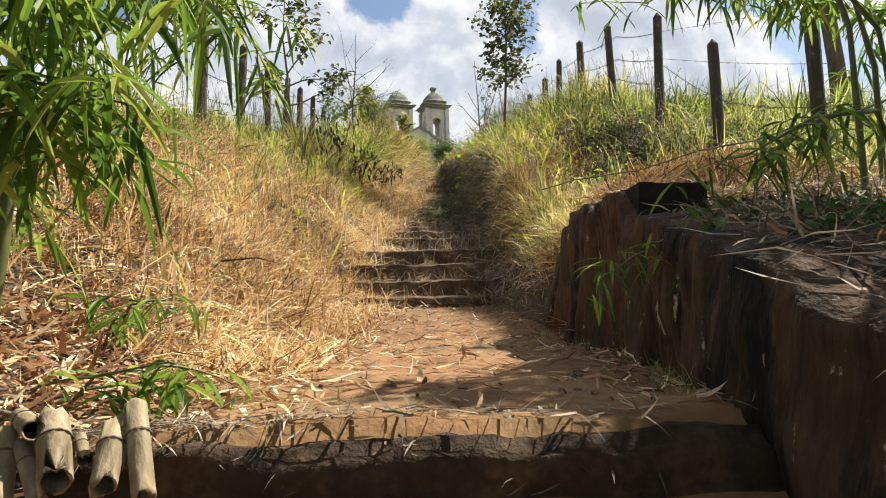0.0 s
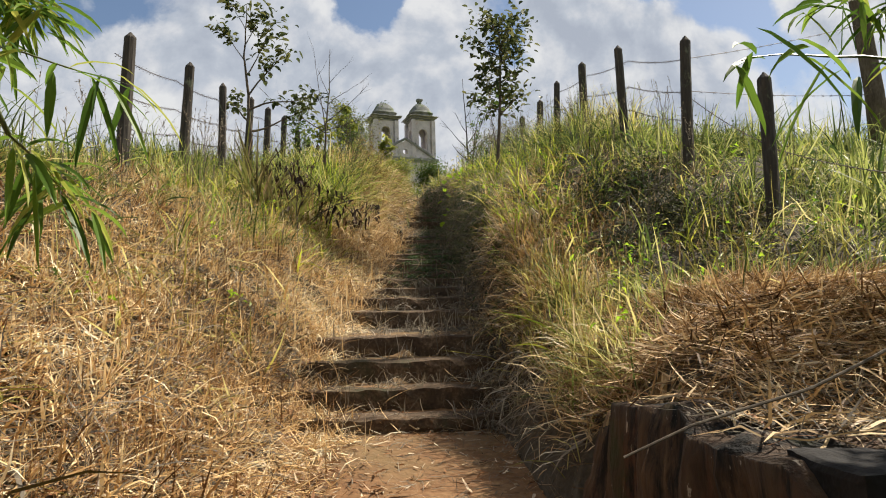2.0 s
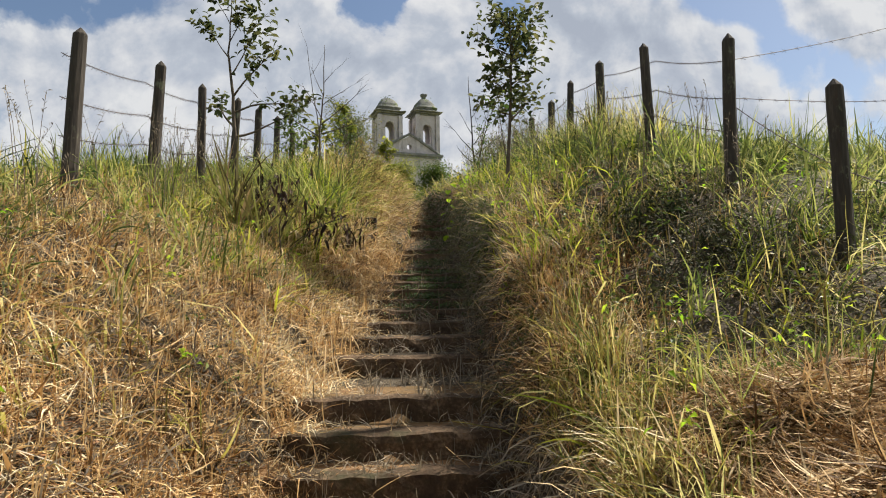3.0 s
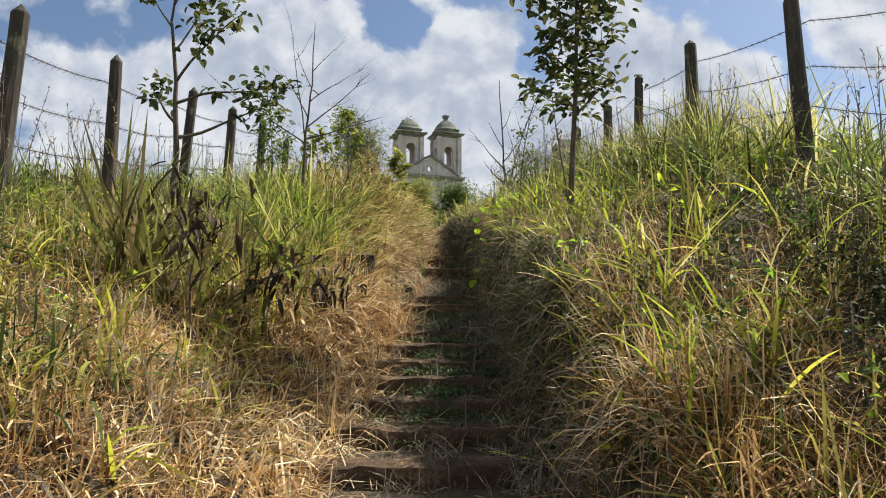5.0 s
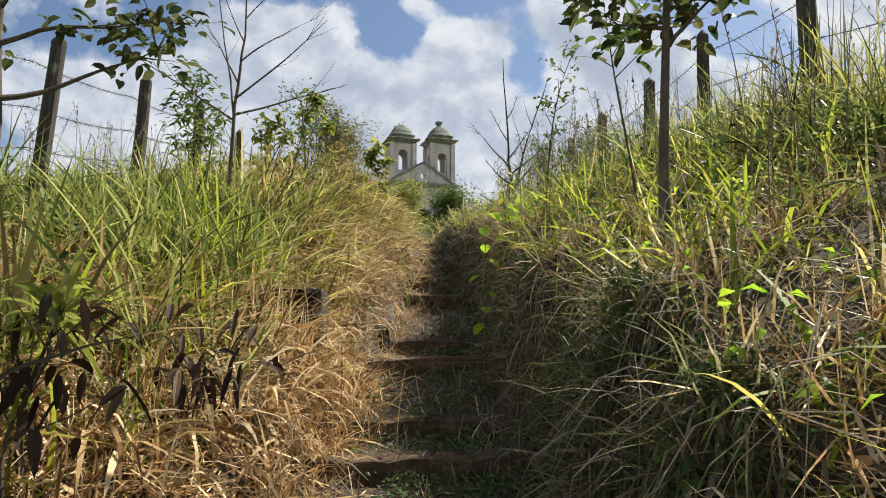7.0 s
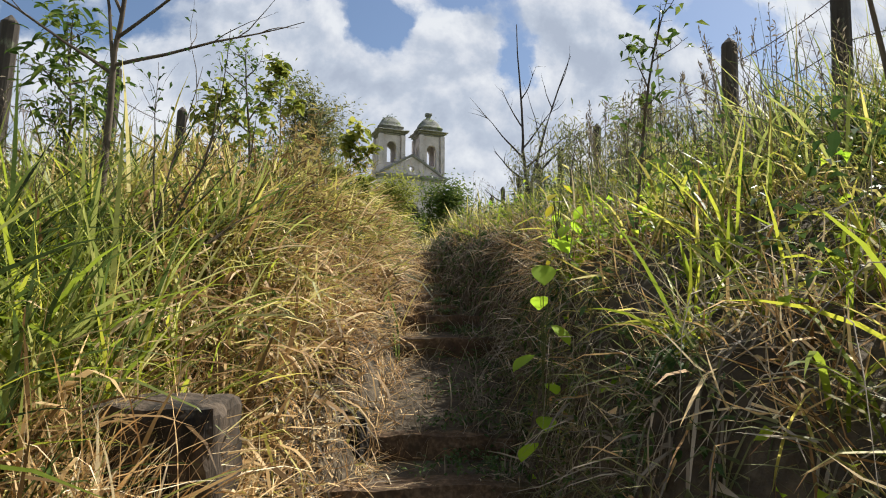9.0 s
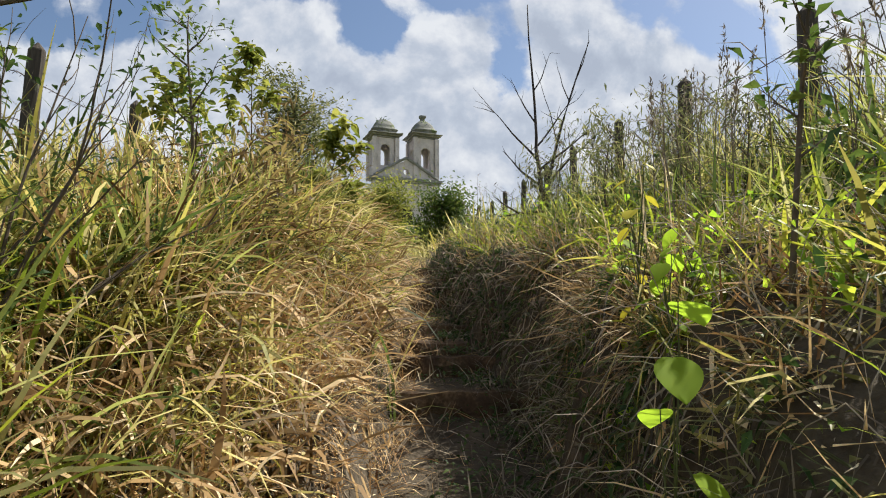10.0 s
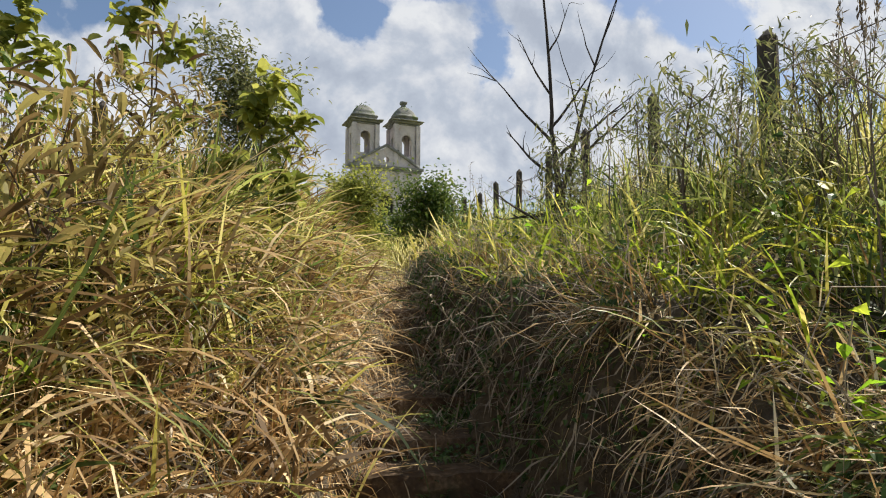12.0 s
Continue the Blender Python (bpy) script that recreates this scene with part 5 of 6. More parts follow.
bamboo(on_ground(-0.75, -4.95), [([(-0.75, -4.95, -0.3), (-0.62, -4.97, -0.16), (-0.45, -5.0, -0.13)], 0.006, 0.2, 7)], 75, "low bright bamboo sprig by the cut canes", 6, (0.14, 0.018))
bamboo(on_ground(-0.95, -4.2), [([(-0.95, -4.2, -0.2), (-0.85, -4.2, 0.0), (-0.7, -4.25, 0.02)], 0.006, 0.2, 6)], 78, "low bright bamboo sprig among dry leaves", 6, (0.12, 0.016))
# Added mostly out of view; canes set sunward to shade wall, path and heap
bamboo(on_ground(3.4, -4.8), [([(3.4, -4.8, -0.3), (3.45, -4.6, 1.5), (3.3, -4.2, 2.3), (2.9, -3.9, 2.7), (2.6, -3.8, 2.6)], 0.03, 0.5, 24), ([(3.6, -4.2, -0.3), (3.6, -4.0, 1.7), (3.4, -3.5, 2.5), (3.0, -3.1, 2.8), (2.7, -2.9, 2.7)], 0.03, 0.5, 26),
                              ([(3.3, -5.3, -0.3), (3.4, -5.2, 1.5), (3.2, -4.9, 2.2), (2.9, -4.6, 2.5), (2.6, -4.5, 2.35)], 0.03, 0.5, 18), ([(3.5, -3.9, -0.2), (3.4, -3.9, 1.6), (2.9, -3.8, 2.6), (2.5, -3.5, 2.9), (2.2, -3.3, 2.7)], 0.026, 0.7, 8),
                              ([(3.7, -2.6, 0.3), (3.55, -2.5, 1.5), (3.0, -2.3, 2.1), (2.5, -2.25, 2.15)], 0.024, 0.35, 14)],
       76, "tall green bamboo behind the wall, mostly unseen, added for shade", 9, (0.24, 0.03))
# Never in view: a clump added for the shade it throws on the wall
bamboo(on_ground(4.3, -4.2), [([(4.3, -4.2, -0.3), (4.3, -4.0, 2.2), (4.0, -3.9, 3.6), (3.4, -4.1, 4.4), (2.9, -4.3, 4.3)], 0.035, 0.35, 26),
                              ([(4.4, -3.5, -0.3), (4.3, -3.3, 1.8), (4.0, -3.2, 3.0), (3.5, -3.3, 3.6), (3.2, -3.4, 3.4)], 0.035, 0.35, 22)], 79, "unseen leafy bamboo clump added to shade the wall", 12, (0.24, 0.03))
# unseen grove out of which the path comes, added to block skylight
for k, (bx, by) in enumerate(((-2.3, -8.2), (2.6, -8.0), (0.4, -10.0), (-3.4, -6.6), (3.6, -6.6), (-1.9, -6.5), (2.3, -6.4))):
    g = random.Random(300 + k)
    base = float(ground_z(bx, by))
    culms = []
    for c in range(5):
        a = g.uniform(-0.9, 0.9) + (0 if bx < 0 else math.pi)
        if abs(bx) < 1:
            a = g.uniform(0, 6.28)
        ox, oy = g.gauss(0, 0.3), g.gauss(0, 0.3)
        reach = g.uniform(0.9, 1.5)
        h = g.uniform(3.4, 4.8)
        culms.append(([(bx + ox, by + oy, base - 0.2), (bx + ox, by + oy, base + h * 0.55), (bx + ox + math.cos(a) * reach * 0.4, by + oy + math.sin(a) * reach * 0.25, base + h * 0.88),
                       (bx + ox + math.cos(a) * reach, by + oy + math.sin(a) * reach * 0.4, base + h)], 0.032, 0.22, 44))
    bamboo((bx, by, base), culms, 300 + k, "unseen tall bamboo clump added below the path to block skylight", 15, (0.26, 0.036))
# one bare cane lies across the wall top
cane = thing("bamboo_cane", (0.72, -3.51, 0.48), "long bare brown cane leaning across the wall", "cane")
pts = [Vector((0, 0, 0)).lerp(Vector((2.6, 0.7, 0.72)), u) + Vector((0, 0, -0.12 * u * (1 - u) + 0.012 * math.sin(u * 23))) for u in np.linspace(0, 1, 16)]
v, f = tube(pts, [0.003 + 0.0035 * u * (1.15 if k % 3 else 1.5) for k, u in enumerate(np.linspace(0, 1, 16))], 6)
part("stem", v, f, BARK, cane)
g = random.Random(8)
for k in range(3, 15, 2):
    tp, tr = limb(pts[k], (g.gauss(0, 1), g.gauss(0, 1), 0.4), g.uniform(0.1, 0.35), 0.002, g, steps=4)
    v, f = tube(tp, tr, 4)
    part("twig", v, f, BARK, cane)
# cut culms hanging over the lower step
g = random.Random(4)
for k, (low, top, r) in enumerate([((-0.531, -5.36, -0.321), (-0.612, -5.26, -0.244), 0.0157),
                                   ((-0.504, -5.36, -0.291), (-0.569, -5.24, -0.211), 0.0273),
                                   ((-0.428, -5.36, -0.3), (-0.46, -5.24, -0.224), 0.022),
                                   ((-0.424, -5.3, -0.284), (-0.441, -5.23, -0.195), 0.0089),
                                   ((-0.37, -5.34, -0.323), (-0.432, -5.22, -0.188), 0.0199),
                                   ((-0.572, -5.3, -0.215), (-0.671, -5.16, -0.213), 0.0189),
                                   ((-0.594, -5.36, -0.327), (-0.673, -5.2, -0.239), 0.021),
                                   ((-0.499, -5.27, -0.276), (-0.542, -5.2, -0.249), 0.0126)]):
    a, z = Vector(low), Vector(top)
    ln = (z - a).length
    ob = thing("bamboo_culm", a, "cut dry yellowish bamboo culm, split and hollow", "bamboo culm", "cut bamboo culms")
    ob.rotation_euler = (z - a).to_track_quat("Z", "Y").to_euler()
    sides, verts, faces = 12, [], []
    lv = [0, 0.02, 0.62, 0.64, 0.66, 0.98, 1.0]
    bulge = [1, 1, 1, 1.12, 1, 1, 0.98]
    for inner in (1.0, 0.82):
        for a, b in zip(lv, bulge):
            for s in range(sides):
                w = 2 * math.pi * s / sides
                jag = 0.05 * noise.noise(Vector((math.cos(w) * 2, math.sin(w) * 2, k))) if a in (0, 1.0) else 0
                verts.append((r * b * inner * math.cos(w), r * b * inner * math.sin(w), a * ln + jag))
    n = len(lv) * sides
    for i in range(len(lv) - 1):
        for s in range(sides):
            q = (i * sides + s, i * sides + (s + 1) % sides, (i + 1) * sides + (s + 1) % sides, (i + 1) * sides + s)
            faces += [q, tuple(n + j for j in reversed(q))]
    for s in range(sides):
        t = (s + 1) % sides
        faces += [(t, s, n + s, n + t), (n - sides + s, n - sides + t, 2 * n - sides + t, 2 * n - sides + s)]
    part("tube", verts, faces, CULM, ob, smooth=True)
    ring = tube([(0, 0, ln * 0.63), (0, 0, ln * 0.65)], [r * 1.14, r * 1.14], 12)
    part("node_ring", ring[0], ring[1], BARK, ob, "dark ring round the cane")


# ---- stones by the stairs ----
v, f = rough_block(-0.33, 0.10, 6.52, 6.95, 1.9, 2.62, cell=0.035, wobble=0.028, seed=12, scale=5, worn=0.018)
tagged(part("stone_pillar", v, f, PILLAR), "squat broken stone pillar half hidden in grass", "stone pillar")
v, f = rough_block(0.30, 0.54, 8.2, 8.45, 2.05, 2.38, cell=0.05, wobble=0.03, seed=17, scale=5, worn=0.04)
tagged(part("dark_stone", v, f, BLOCK), "dark rounded stone at the edge of a step", "stone")


# ---- broad-leaved weeds on the bank ----
def weed(name, at, label, leaves, size, material, seed, height=0.35):
    g = random.Random(seed)
    ob = thing(name, at, label, "plant")
    g.random()
    for k in range(leaves):
        a, el = k * 2.4 + g.uniform(-0.4, 0.4), g.uniform(0.2, 0.9)
        h = height * (0.25 + 0.75 * k / leaves)
        tip = Vector((math.cos(a) * 0.6 * size, math.sin(a) * 0.6 * size, h + 0.3 * size))
        v, f = tube([(0, 0, 0), (0, 0, h * 0.6), tip * 0.9, tip], [0.004, 0.0035, 0.002, 0.0015], 5)
        part("stalk", v, f, GREEN_CANE, ob)
        L = size * g.uniform(0.75, 1.2)
        d = Vector((math.cos(a), math.sin(a), g.uniform(-0.95, -0.15))).normalized()
        s = d.cross(Vector((0, 0, 1))).normalized()
        u = s.cross(d)
        verts, faces = [], []
        for i in range(8):
            t = i / 7
            w = L * 0.44 * math.sin(math.pi * min(1, t * 0.92 + 0.10)) ** 0.75
            c = tip + d * L * t + Vector((0, 0, -0.25 * L * t * t))
            verts += [c - s * w + u * 0.12 * w, c - s * w * 0.5 + u * 0.02 * L, c, c + s * w * 0.5 + u * 0.02 * L, c + s * w + u * 0.12 * w]
        for i in range(7):
            for j in range(4):
                b = i * 5 + j
                faces.append((b, b + 1, b + 6, b + 5))
        part("leaf", verts, faces, material, ob, smooth=True)
    return ob


weed("broadleaf_plant", on_ground(1.31, 7.12, 0.03), "broad-leaved plant with bright lime-green leaves", 9, 0.10, BRIGHT, 3, 3.39 - float(ground_z(1.31, 7.12)))
weed("broadleaf_plant", on_ground(1.62, 7.80, 0.03), "small-leaved bright green weed on the bank", 9, 0.07, BRIGHT, 5, 0.45)
weed("broadleaf_plant", on_ground(1.74, 8.55, 0.03), "small leafy bright green weed at the edge of the bank", 12, 0.055, BRIGHT, 7, max(0.25, 3.66 - float(ground_z(1.74, 8.55))))
weed("broadleaf_plant", on_ground(1.78, 7.95, 0.03), "weed with yellowing round leaves", 7, 0.09, BRIGHT, 6, 0.35)


# ---- herbs, stalks and sticks among the grass ----
def herbs(name, n, x0, x1, y0, y1, weight, size, height, material, label, seed, per=9):
    """Small leafy weeds: leaves up a short stem, gathered into plants."""
    g = np.random.default_rng(seed)
    root = scatter(n // per * per, x0, x1, y0, y1, weight, seed, per, 0.045)
    top = np.abs(g.normal(height, height * 0.45, int(root[:, 2].max()) + 1))[root[:, 2].astype(int)]
    z = ground_z(root[:, 0], root[:, 1]) + top * g.uniform(0.2, 1.0, len(root))
    ob = new(name, array_mesh(name, *leaf_cloud(np.column_stack([root[:, :2], z]), 0.25, size[0], size[1], 0.4, seed), material))
    return tagged(ob, label, "weeds", kind="stuff")


def w_bank(x, y):
    xl, xr = edges(x, y)
    left = np.clip((xl - x - 0.15) / 0.5, 0, 1) * np.clip(0.15 + 0.1 * y, 0.08, 1)
    right = np.clip((x - xr - 0.1) / 0.4, 0, 1) * np.clip((y + 1.5) / 1.5, 0, 1)
    return np.clip(left + right, 0, 1) * (0.2 + 0.8 * patchy(x, y, 1.7, 11))


herbs("small_weeds", 9000, -4.5, 5, -2, 18, w_bank, (0.06, 0.028), 0.30, LEAF, "small dull green weeds among the grass", 91)
herbs("small_weeds", 2600, -4, 4.5, -3.5, 16, w_bank, (0.07, 0.035), 0.26, BRIGHT, "small bright yellow-green weeds among the grass", 92, 6)
herbs("dark_weeds", 4200, -4.5, 5, 1, 18, w_bank, (0.075, 0.035), 0.34, DARKLEAF, "dark withered weeds among the grass", 93, 14)


TAN = leafy("tan_dead_blade", [(0.0, (0.10, 0.06, 0.025)), (0.4, (0.30, 0.19, 0.085)), (0.75, (0.52, 0.36, 0.17)), (1.0, (0.74, 0.60, 0.38))], 0.3, 0.55, 1.3)
BROAD = leafy("broad_grass_blade", [(0.0, (0.12, 0.16, 0.02)), (0.4, (0.26, 0.33, 0.03)), (0.75, (0.45, 0.46, 0.05)), (1.0, (0.62, 0.52, 0.16))], 0.58, 0.4)
# Leaf colour darkened to put the slope's shade into the right bank
DULL = leafy("shade_olive_leaf", [(0.0, (0.022, 0.026, 0.012)), (0.5, (0.05, 0.056, 0.024)), (1.0, (0.11, 0.11, 0.05))], 0.3, 0.7)
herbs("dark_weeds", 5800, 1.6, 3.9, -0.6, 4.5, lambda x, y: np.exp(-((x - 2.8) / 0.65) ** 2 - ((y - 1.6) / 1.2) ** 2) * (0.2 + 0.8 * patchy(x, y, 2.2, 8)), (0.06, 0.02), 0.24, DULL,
      "low weeds whose dark colour stands for shade on the bank", 171, 14)
blades("dry_grass", scatter(5200, 1.2, 2.4, -0.6, 3.2, lambda x, y: np.exp(-((x - 1.65) / 0.3) ** 2 - ((y - 1.2) / 0.9) ** 2), 172, 12, 0.06), (0.24, 0.1), (0.007, 0.003), (0.9, 0.4), (1.3, 0.8), STRAW,
       "dry straw hanging over the edge of the bank", 0.7, 172, comb=0.5)


def w_edge(x, y):
    return np.exp(-((x - edges(x, y)[1] - 0.38) / 0.18) ** 2) * np.clip((y + 2.0) / 0.5, 0, 1) * np.clip((1.6 - y) / 0.8, 0, 1)


blades("yellow_grass", scatter(1100, 1.1, 2.0, -2.0, 1.6, w_edge, 173, 14, 0.05), (0.34, 0.13), (0.009, 0.003), (0.45, 0.3), (1.0, 0.7), GOLD,
       "pale yellow-green tufts growing up beside the stairs", 0.2, 173, comb=0.5)
blades("green_grass", scatter(500, 1.1, 2.0, -2.0, 1.6, w_edge, 174, 12, 0.05), (0.34, 0.12), (0.010, 0.003), (0.4, 0.3), (1.0, 0.7), GRASS,
       "green tufts growing up beside the stairs", 0.2, 174, comb=0.5)


blades("dry_grass", scatter(1000, 1.1, 2.0, -2.0, 1.6, w_edge, 175, 14, 0.05), (0.28, 0.12), (0.008, 0.003), (0.7, 0.4), (1.0, 0.7), STRAW,
       "dry straw tufts beside the stairs", 0.4, 175, comb=0.5)
blades("hanging_grass", scatter(1300, 1.5, 2.2, 7.9, 11.0, lambda x, y: (x > edges(x, y)[1] + 0.2) * 1.0 * (x < edges(x, y)[1] + 0.45), 176, 14, 0.05), (0.30, 0.12), (0.008, 0.003), (1.5, 0.5), (0.9, 0.6), TAN,
       "long tan dry grass hanging over the edge of the bank", 1.2, 176, comb=0.5)


blades("dry_grass", scatter(3400, -0.8, 0.9, 0.8, 7.0, lambda x, y: np.exp(-((x - edges(x, y)[0] - 0.02) / 0.14) ** 2), 179, 13, 0.05), (0.30, 0.12), (0.0085, 0.003), (0.85, 0.4), (1.2, 0.7), STRAW,
       "straw leaning over the edge of the stairs", 0.5, 179, comb=0.5)
blades("face_grass", scatter(3600, 1.1, 2.2, 3.0, 10.5, lambda x, y: w_face(x, y) * np.interp(y, [6.0, 6.6], [1, 0.3]), 177, 14, 0.05), (0.24, 0.10), (0.0065, 0.0025), (1.0, 0.5), (1.3, 0.7), OLIVE,
       "fine grey-green grass on the shaded face of the bank", 0.6, 177, comb=0.5)
blades("broad_grass", scatter(130, 1.4, 2.1, 1.7, 3.0, lambda x, y: (x > edges(x, y)[1] + 0.12) * 1.0, 178, 10, 0.05), (0.42, 0.13), (0.014, 0.004), (0.35, 0.25), (1.0, 0.6), BROAD,
       "bright green tufts on the edge of the bank", 0.1, 178, comb=0.45)


def w_crest(x, y):
    left = np.exp(-((x + 2.1) / 0.8) ** 2) * np.clip((y + 1) / 2, 0, 1)
    right = np.exp(-((x - 3.3) / 0.9) ** 2) * np.clip(y / 2, 0, 1)
    return np.clip(left + right, 0, 1)


def seed_stalks(n, seed):
    """Tall thin stalks, each ending in a loose plume."""
    g = random.Random(seed)
    at = scatter(n, -4, 5, -1, 18, w_crest, seed, 4, 0.08)
    pieces, plume = [], []
    for x, y, k in at:
        z = float(ground_z(x, y))
        h = g.uniform(0.55, 1.05)
        lx, ly = g.gauss(0, 0.14), g.gauss(0, 0.14)
        pts = [(x + lx * u * u, y + ly * u * u, z + h * u) for u in (0, 0.35, 0.7, 1)]
        pieces.append(tube(pts, [0.0032, 0.0028, 0.0022, 0.0012], 4, False))
        for q in range(9):
            u = 0.78 + 0.24 * q / 9
            plume.append((x + lx * u * u, y + ly * u * u, z + h * u))
    v, f = joined(pieces)
    tagged(part("seed_stalks", v, f, TWIG), "thin dry grass stalks standing above the grass", "grass", kind="stuff")
    ob = new("seed_plumes", array_mesh("seed_plumes", *leaf_cloud(plume, 0.9, 0.05, 0.011, 0.2, seed), BROWN))
    tagged(ob, "loose brown seed heads on grass stalks", "grass", kind="stuff")


seed_stalks(520, 94)


def dead_stems(n, seed):
    """Bent dry stems lying and leaning over the banks."""
    g = random.Random(seed)
    at = scatter(n, -3.5, 3.5, -3.5, 15, lambda x, y: np.clip(w_straw(x, y) + w_brown(x, y), 0, 1), seed)
    pieces = []
    for x, y, k in at:
        z = float(ground_z(x, y))
        a, el = g.uniform(0, 6.28), g.uniform(-0.1, 0.9)
        pts, radii = limb((x, y, z), (math.cos(a), math.sin(a), el), g.uniform(0.15, 0.5), g.uniform(0.0022, 0.0042), g, 0.75, 5, -0.05)
        pieces.append(tube([(p.x, p.y, max(p.z, float(ground_z(p.x, p.y)) + 0.05)) for p in pts], [r * 0.6 + 0.0012 for r in radii], 4, False))
    v, f = joined(pieces)
    tagged(part("dead_stems", v, f, TWIG), "bent dry stems lying over the grass", "grass", kind="stuff")


dead_stems(900, 95)


def arching_stems(n, seed):
    """Long pale dry stems that hang out over the shaded face of the right bank."""
    g = random.Random(seed)
    at = scatter(n, 1.1, 2.6, 0.5, 14, lambda x, y: (x > edges(x, y)[1] + 0.05) * (x < edges(x, y)[1] + 0.8) * 1.0, seed)
    pieces = []
    for x, y, k in at:
        z = float(ground_z(x, y)) + 0.02
        a, h, out = g.uniform(2.0, 4.3), g.uniform(0.1, 0.4), g.uniform(0.2, 0.6)
        dx, dy = math.cos(a), math.sin(a)
        pts = []
        for u in (0, 0.2, 0.4, 0.6, 0.8, 1.0):
            px, py = x + dx * out * u + g.gauss(0, 0.012), y + dy * out * u + g.gauss(0, 0.012)
            pts.append((px, py, max(z + h * math.sin(u * 2.6) - 0.25 * u * u, float(ground_z(px, py)) + 0.03)))
        pieces.append(tube(pts, [0.0022, 0.002, 0.0018, 0.0015, 0.0012, 0.0006], 4, False))
    v, f = joined(pieces)
    tagged(part("arching_stems", v, f, PALE), "pale dry stems arching out over the bank", "grass", kind="stuff")


PALE = solid("bleached_stem", [(0.3, (0.22, 0.18, 0.13)), (0.7, (0.50, 0.43, 0.33))], scale=20, bump=0.2)
arching_stems(330, 181)


def w_lime(x, y):
    xr = edges(x, y)[1]
    return (x > xr + 0.02) * (x < xr + 0.5) * np.interp(y, [1.5, 3, 6.5, 7.2, 8.8, 10], [0.1, 0.3, 0.4, 1, 1, 0.2])


herbs("lime_weeds", 420, 1.1, 2.3, 1.5, 11, w_lime, (0.055, 0.034), 0.22, BRIGHT, "small lime-green leaves in loose sprays on the shaded bank", 183, 6)
herbs("bank_herbs", 3600, 1.1, 2.3, 1.5, 14, lambda x, y: (x > edges(x, y)[1] + 0.05) * (x < edges(x, y)[1] + 0.6) * 1.0, (0.05, 0.016), 0.12, OLIVE, "small grey-green weeds on the upper edge of the bank", 184, 12)


def w_heap(x, y):
    return np.exp(-((x - 1.95) / 0.8) ** 2 - ((y + 1.75) / 0.95) ** 2)


HEAP = leafy("cut_dead_grass", [(0.0, (0.06, 0.03, 0.012)), (0.35, (0.27, 0.16, 0.072)), (0.65, (0.55, 0.37, 0.18)), (1.0, (0.80, 0.63, 0.38))], 0.1, 0.65, 2.2)
blades("straw_heap", scatter(16000, 1.2, 3.2, -3.0, -0.3, w_heap, 96, 6, 0.09), (0.17, 0.08), (0.0075, 0.003),
       (1.5, 0.16), (0.05, 0.55), HEAP, "heap of brown cut dead grass on the wall top", 0.0, 96, lift=np.random.default_rng(96).uniform(0.01, 0.13, 16000), comb=0.08)
blades("green_grass", scatter(1500, 1.2, 3.2, -2.4, -0.2, lambda x, y: 1 - w_heap(x, y), 100, 10, 0.05), (0.26, 0.1), (0.010, 0.004), (0.5, 0.35), (0.9, 0.7), GRASS,
       "green grass tufts growing through the cut straw", 0.1, 100)


# ---- broad bright blades that catch the light ----
def w_broad(x, y):
    xl, xr = edges(x, y)
    left = np.clip((xl - x - 0.3) / 0.4, 0, 1) * np.clip((y - 2.0) / 1.2, 0, 1)
    right = np.interp(y, [-1.5, 0.5, 3, 4, 5, 6, 10, 12], [0, 0.7, 0.6, 0.4, 0.8, 1.6, 1.6, 0.8]) * np.clip((x - xr - 0.2) / 0.3, 0, 1) * np.clip((4.4 - x) / 1.5, 0, 1)
    return np.clip(left + right, 0, 1) * np.clip(1.2 - 0.25 * np.abs(x - 0.6), 0, 1) * hollow(x, y) * np.where((x > 1) & (y < 3), 0.5, 1)


blades("broad_grass", scatter(8800, -4, 5, -1.8, 16, w_broad, 97, 8, 0.04), (0.36, 0.13), (0.017, 0.005), (0.45, 0.3), (1.1, 0.6), BROAD,
       "broad bright green grass blades in loose clumps", 0.15, 97, comb=0.28)


def w_tall(x, y):
    xl, xr = edges(x, y)
    left = np.clip((xl - x - 0.55) / 0.4, 0, 1) * np.exp(-((x + 1.5) / 0.75) ** 2) * np.clip((y - 5.5) / 2, 0, 1) * np.clip((10 - y) / 1.5, 0, 1)
    right = np.exp(-((x - 3.1) / 0.6) ** 2) * np.clip((y - 3) / 2, 0, 1) * 0.2
    return np.clip(left + right, 0, 1)


blades("tall_grass", scatter(3600, -3, 4.5, 3, 15, w_tall, 98, 14, 0.06), (0.6, 0.2), (0.0155, 0.005), (0.35, 0.25), (1.3, 0.6), GRASS,
       "tall yellow-green grass tufts along the banks", 0.15, 98, comb=0.5)


SWORD = leafy("sword_leaf", [(0.0, (0.05, 0.04, 0.02)), (0.4, (0.16, 0.14, 0.05)), (0.8, (0.26, 0.27, 0.07)), (1.0, (0.35, 0.24, 0.14))], 0.3, 0.5)


# ---- taller tufts on the upper left bank ----
def w_tuft(x, y):
    return np.exp(-((x + 1.45) / 0.5) ** 2) * np.clip((y - 8.2) / 1, 0, 1) * np.clip((13.5 - y) / 2, 0, 1)


blades("tall_grass", scatter(2600, -3, 0.4, 8, 13.5, w_tuft, 101, 16, 0.07), (0.66, 0.22), (0.021, 0.007), (0.35, 0.25), (1.6, 0.6), GOLD,
       "tall leaning yellow grass on the upper bank", 0.25, 101, comb=0.55)
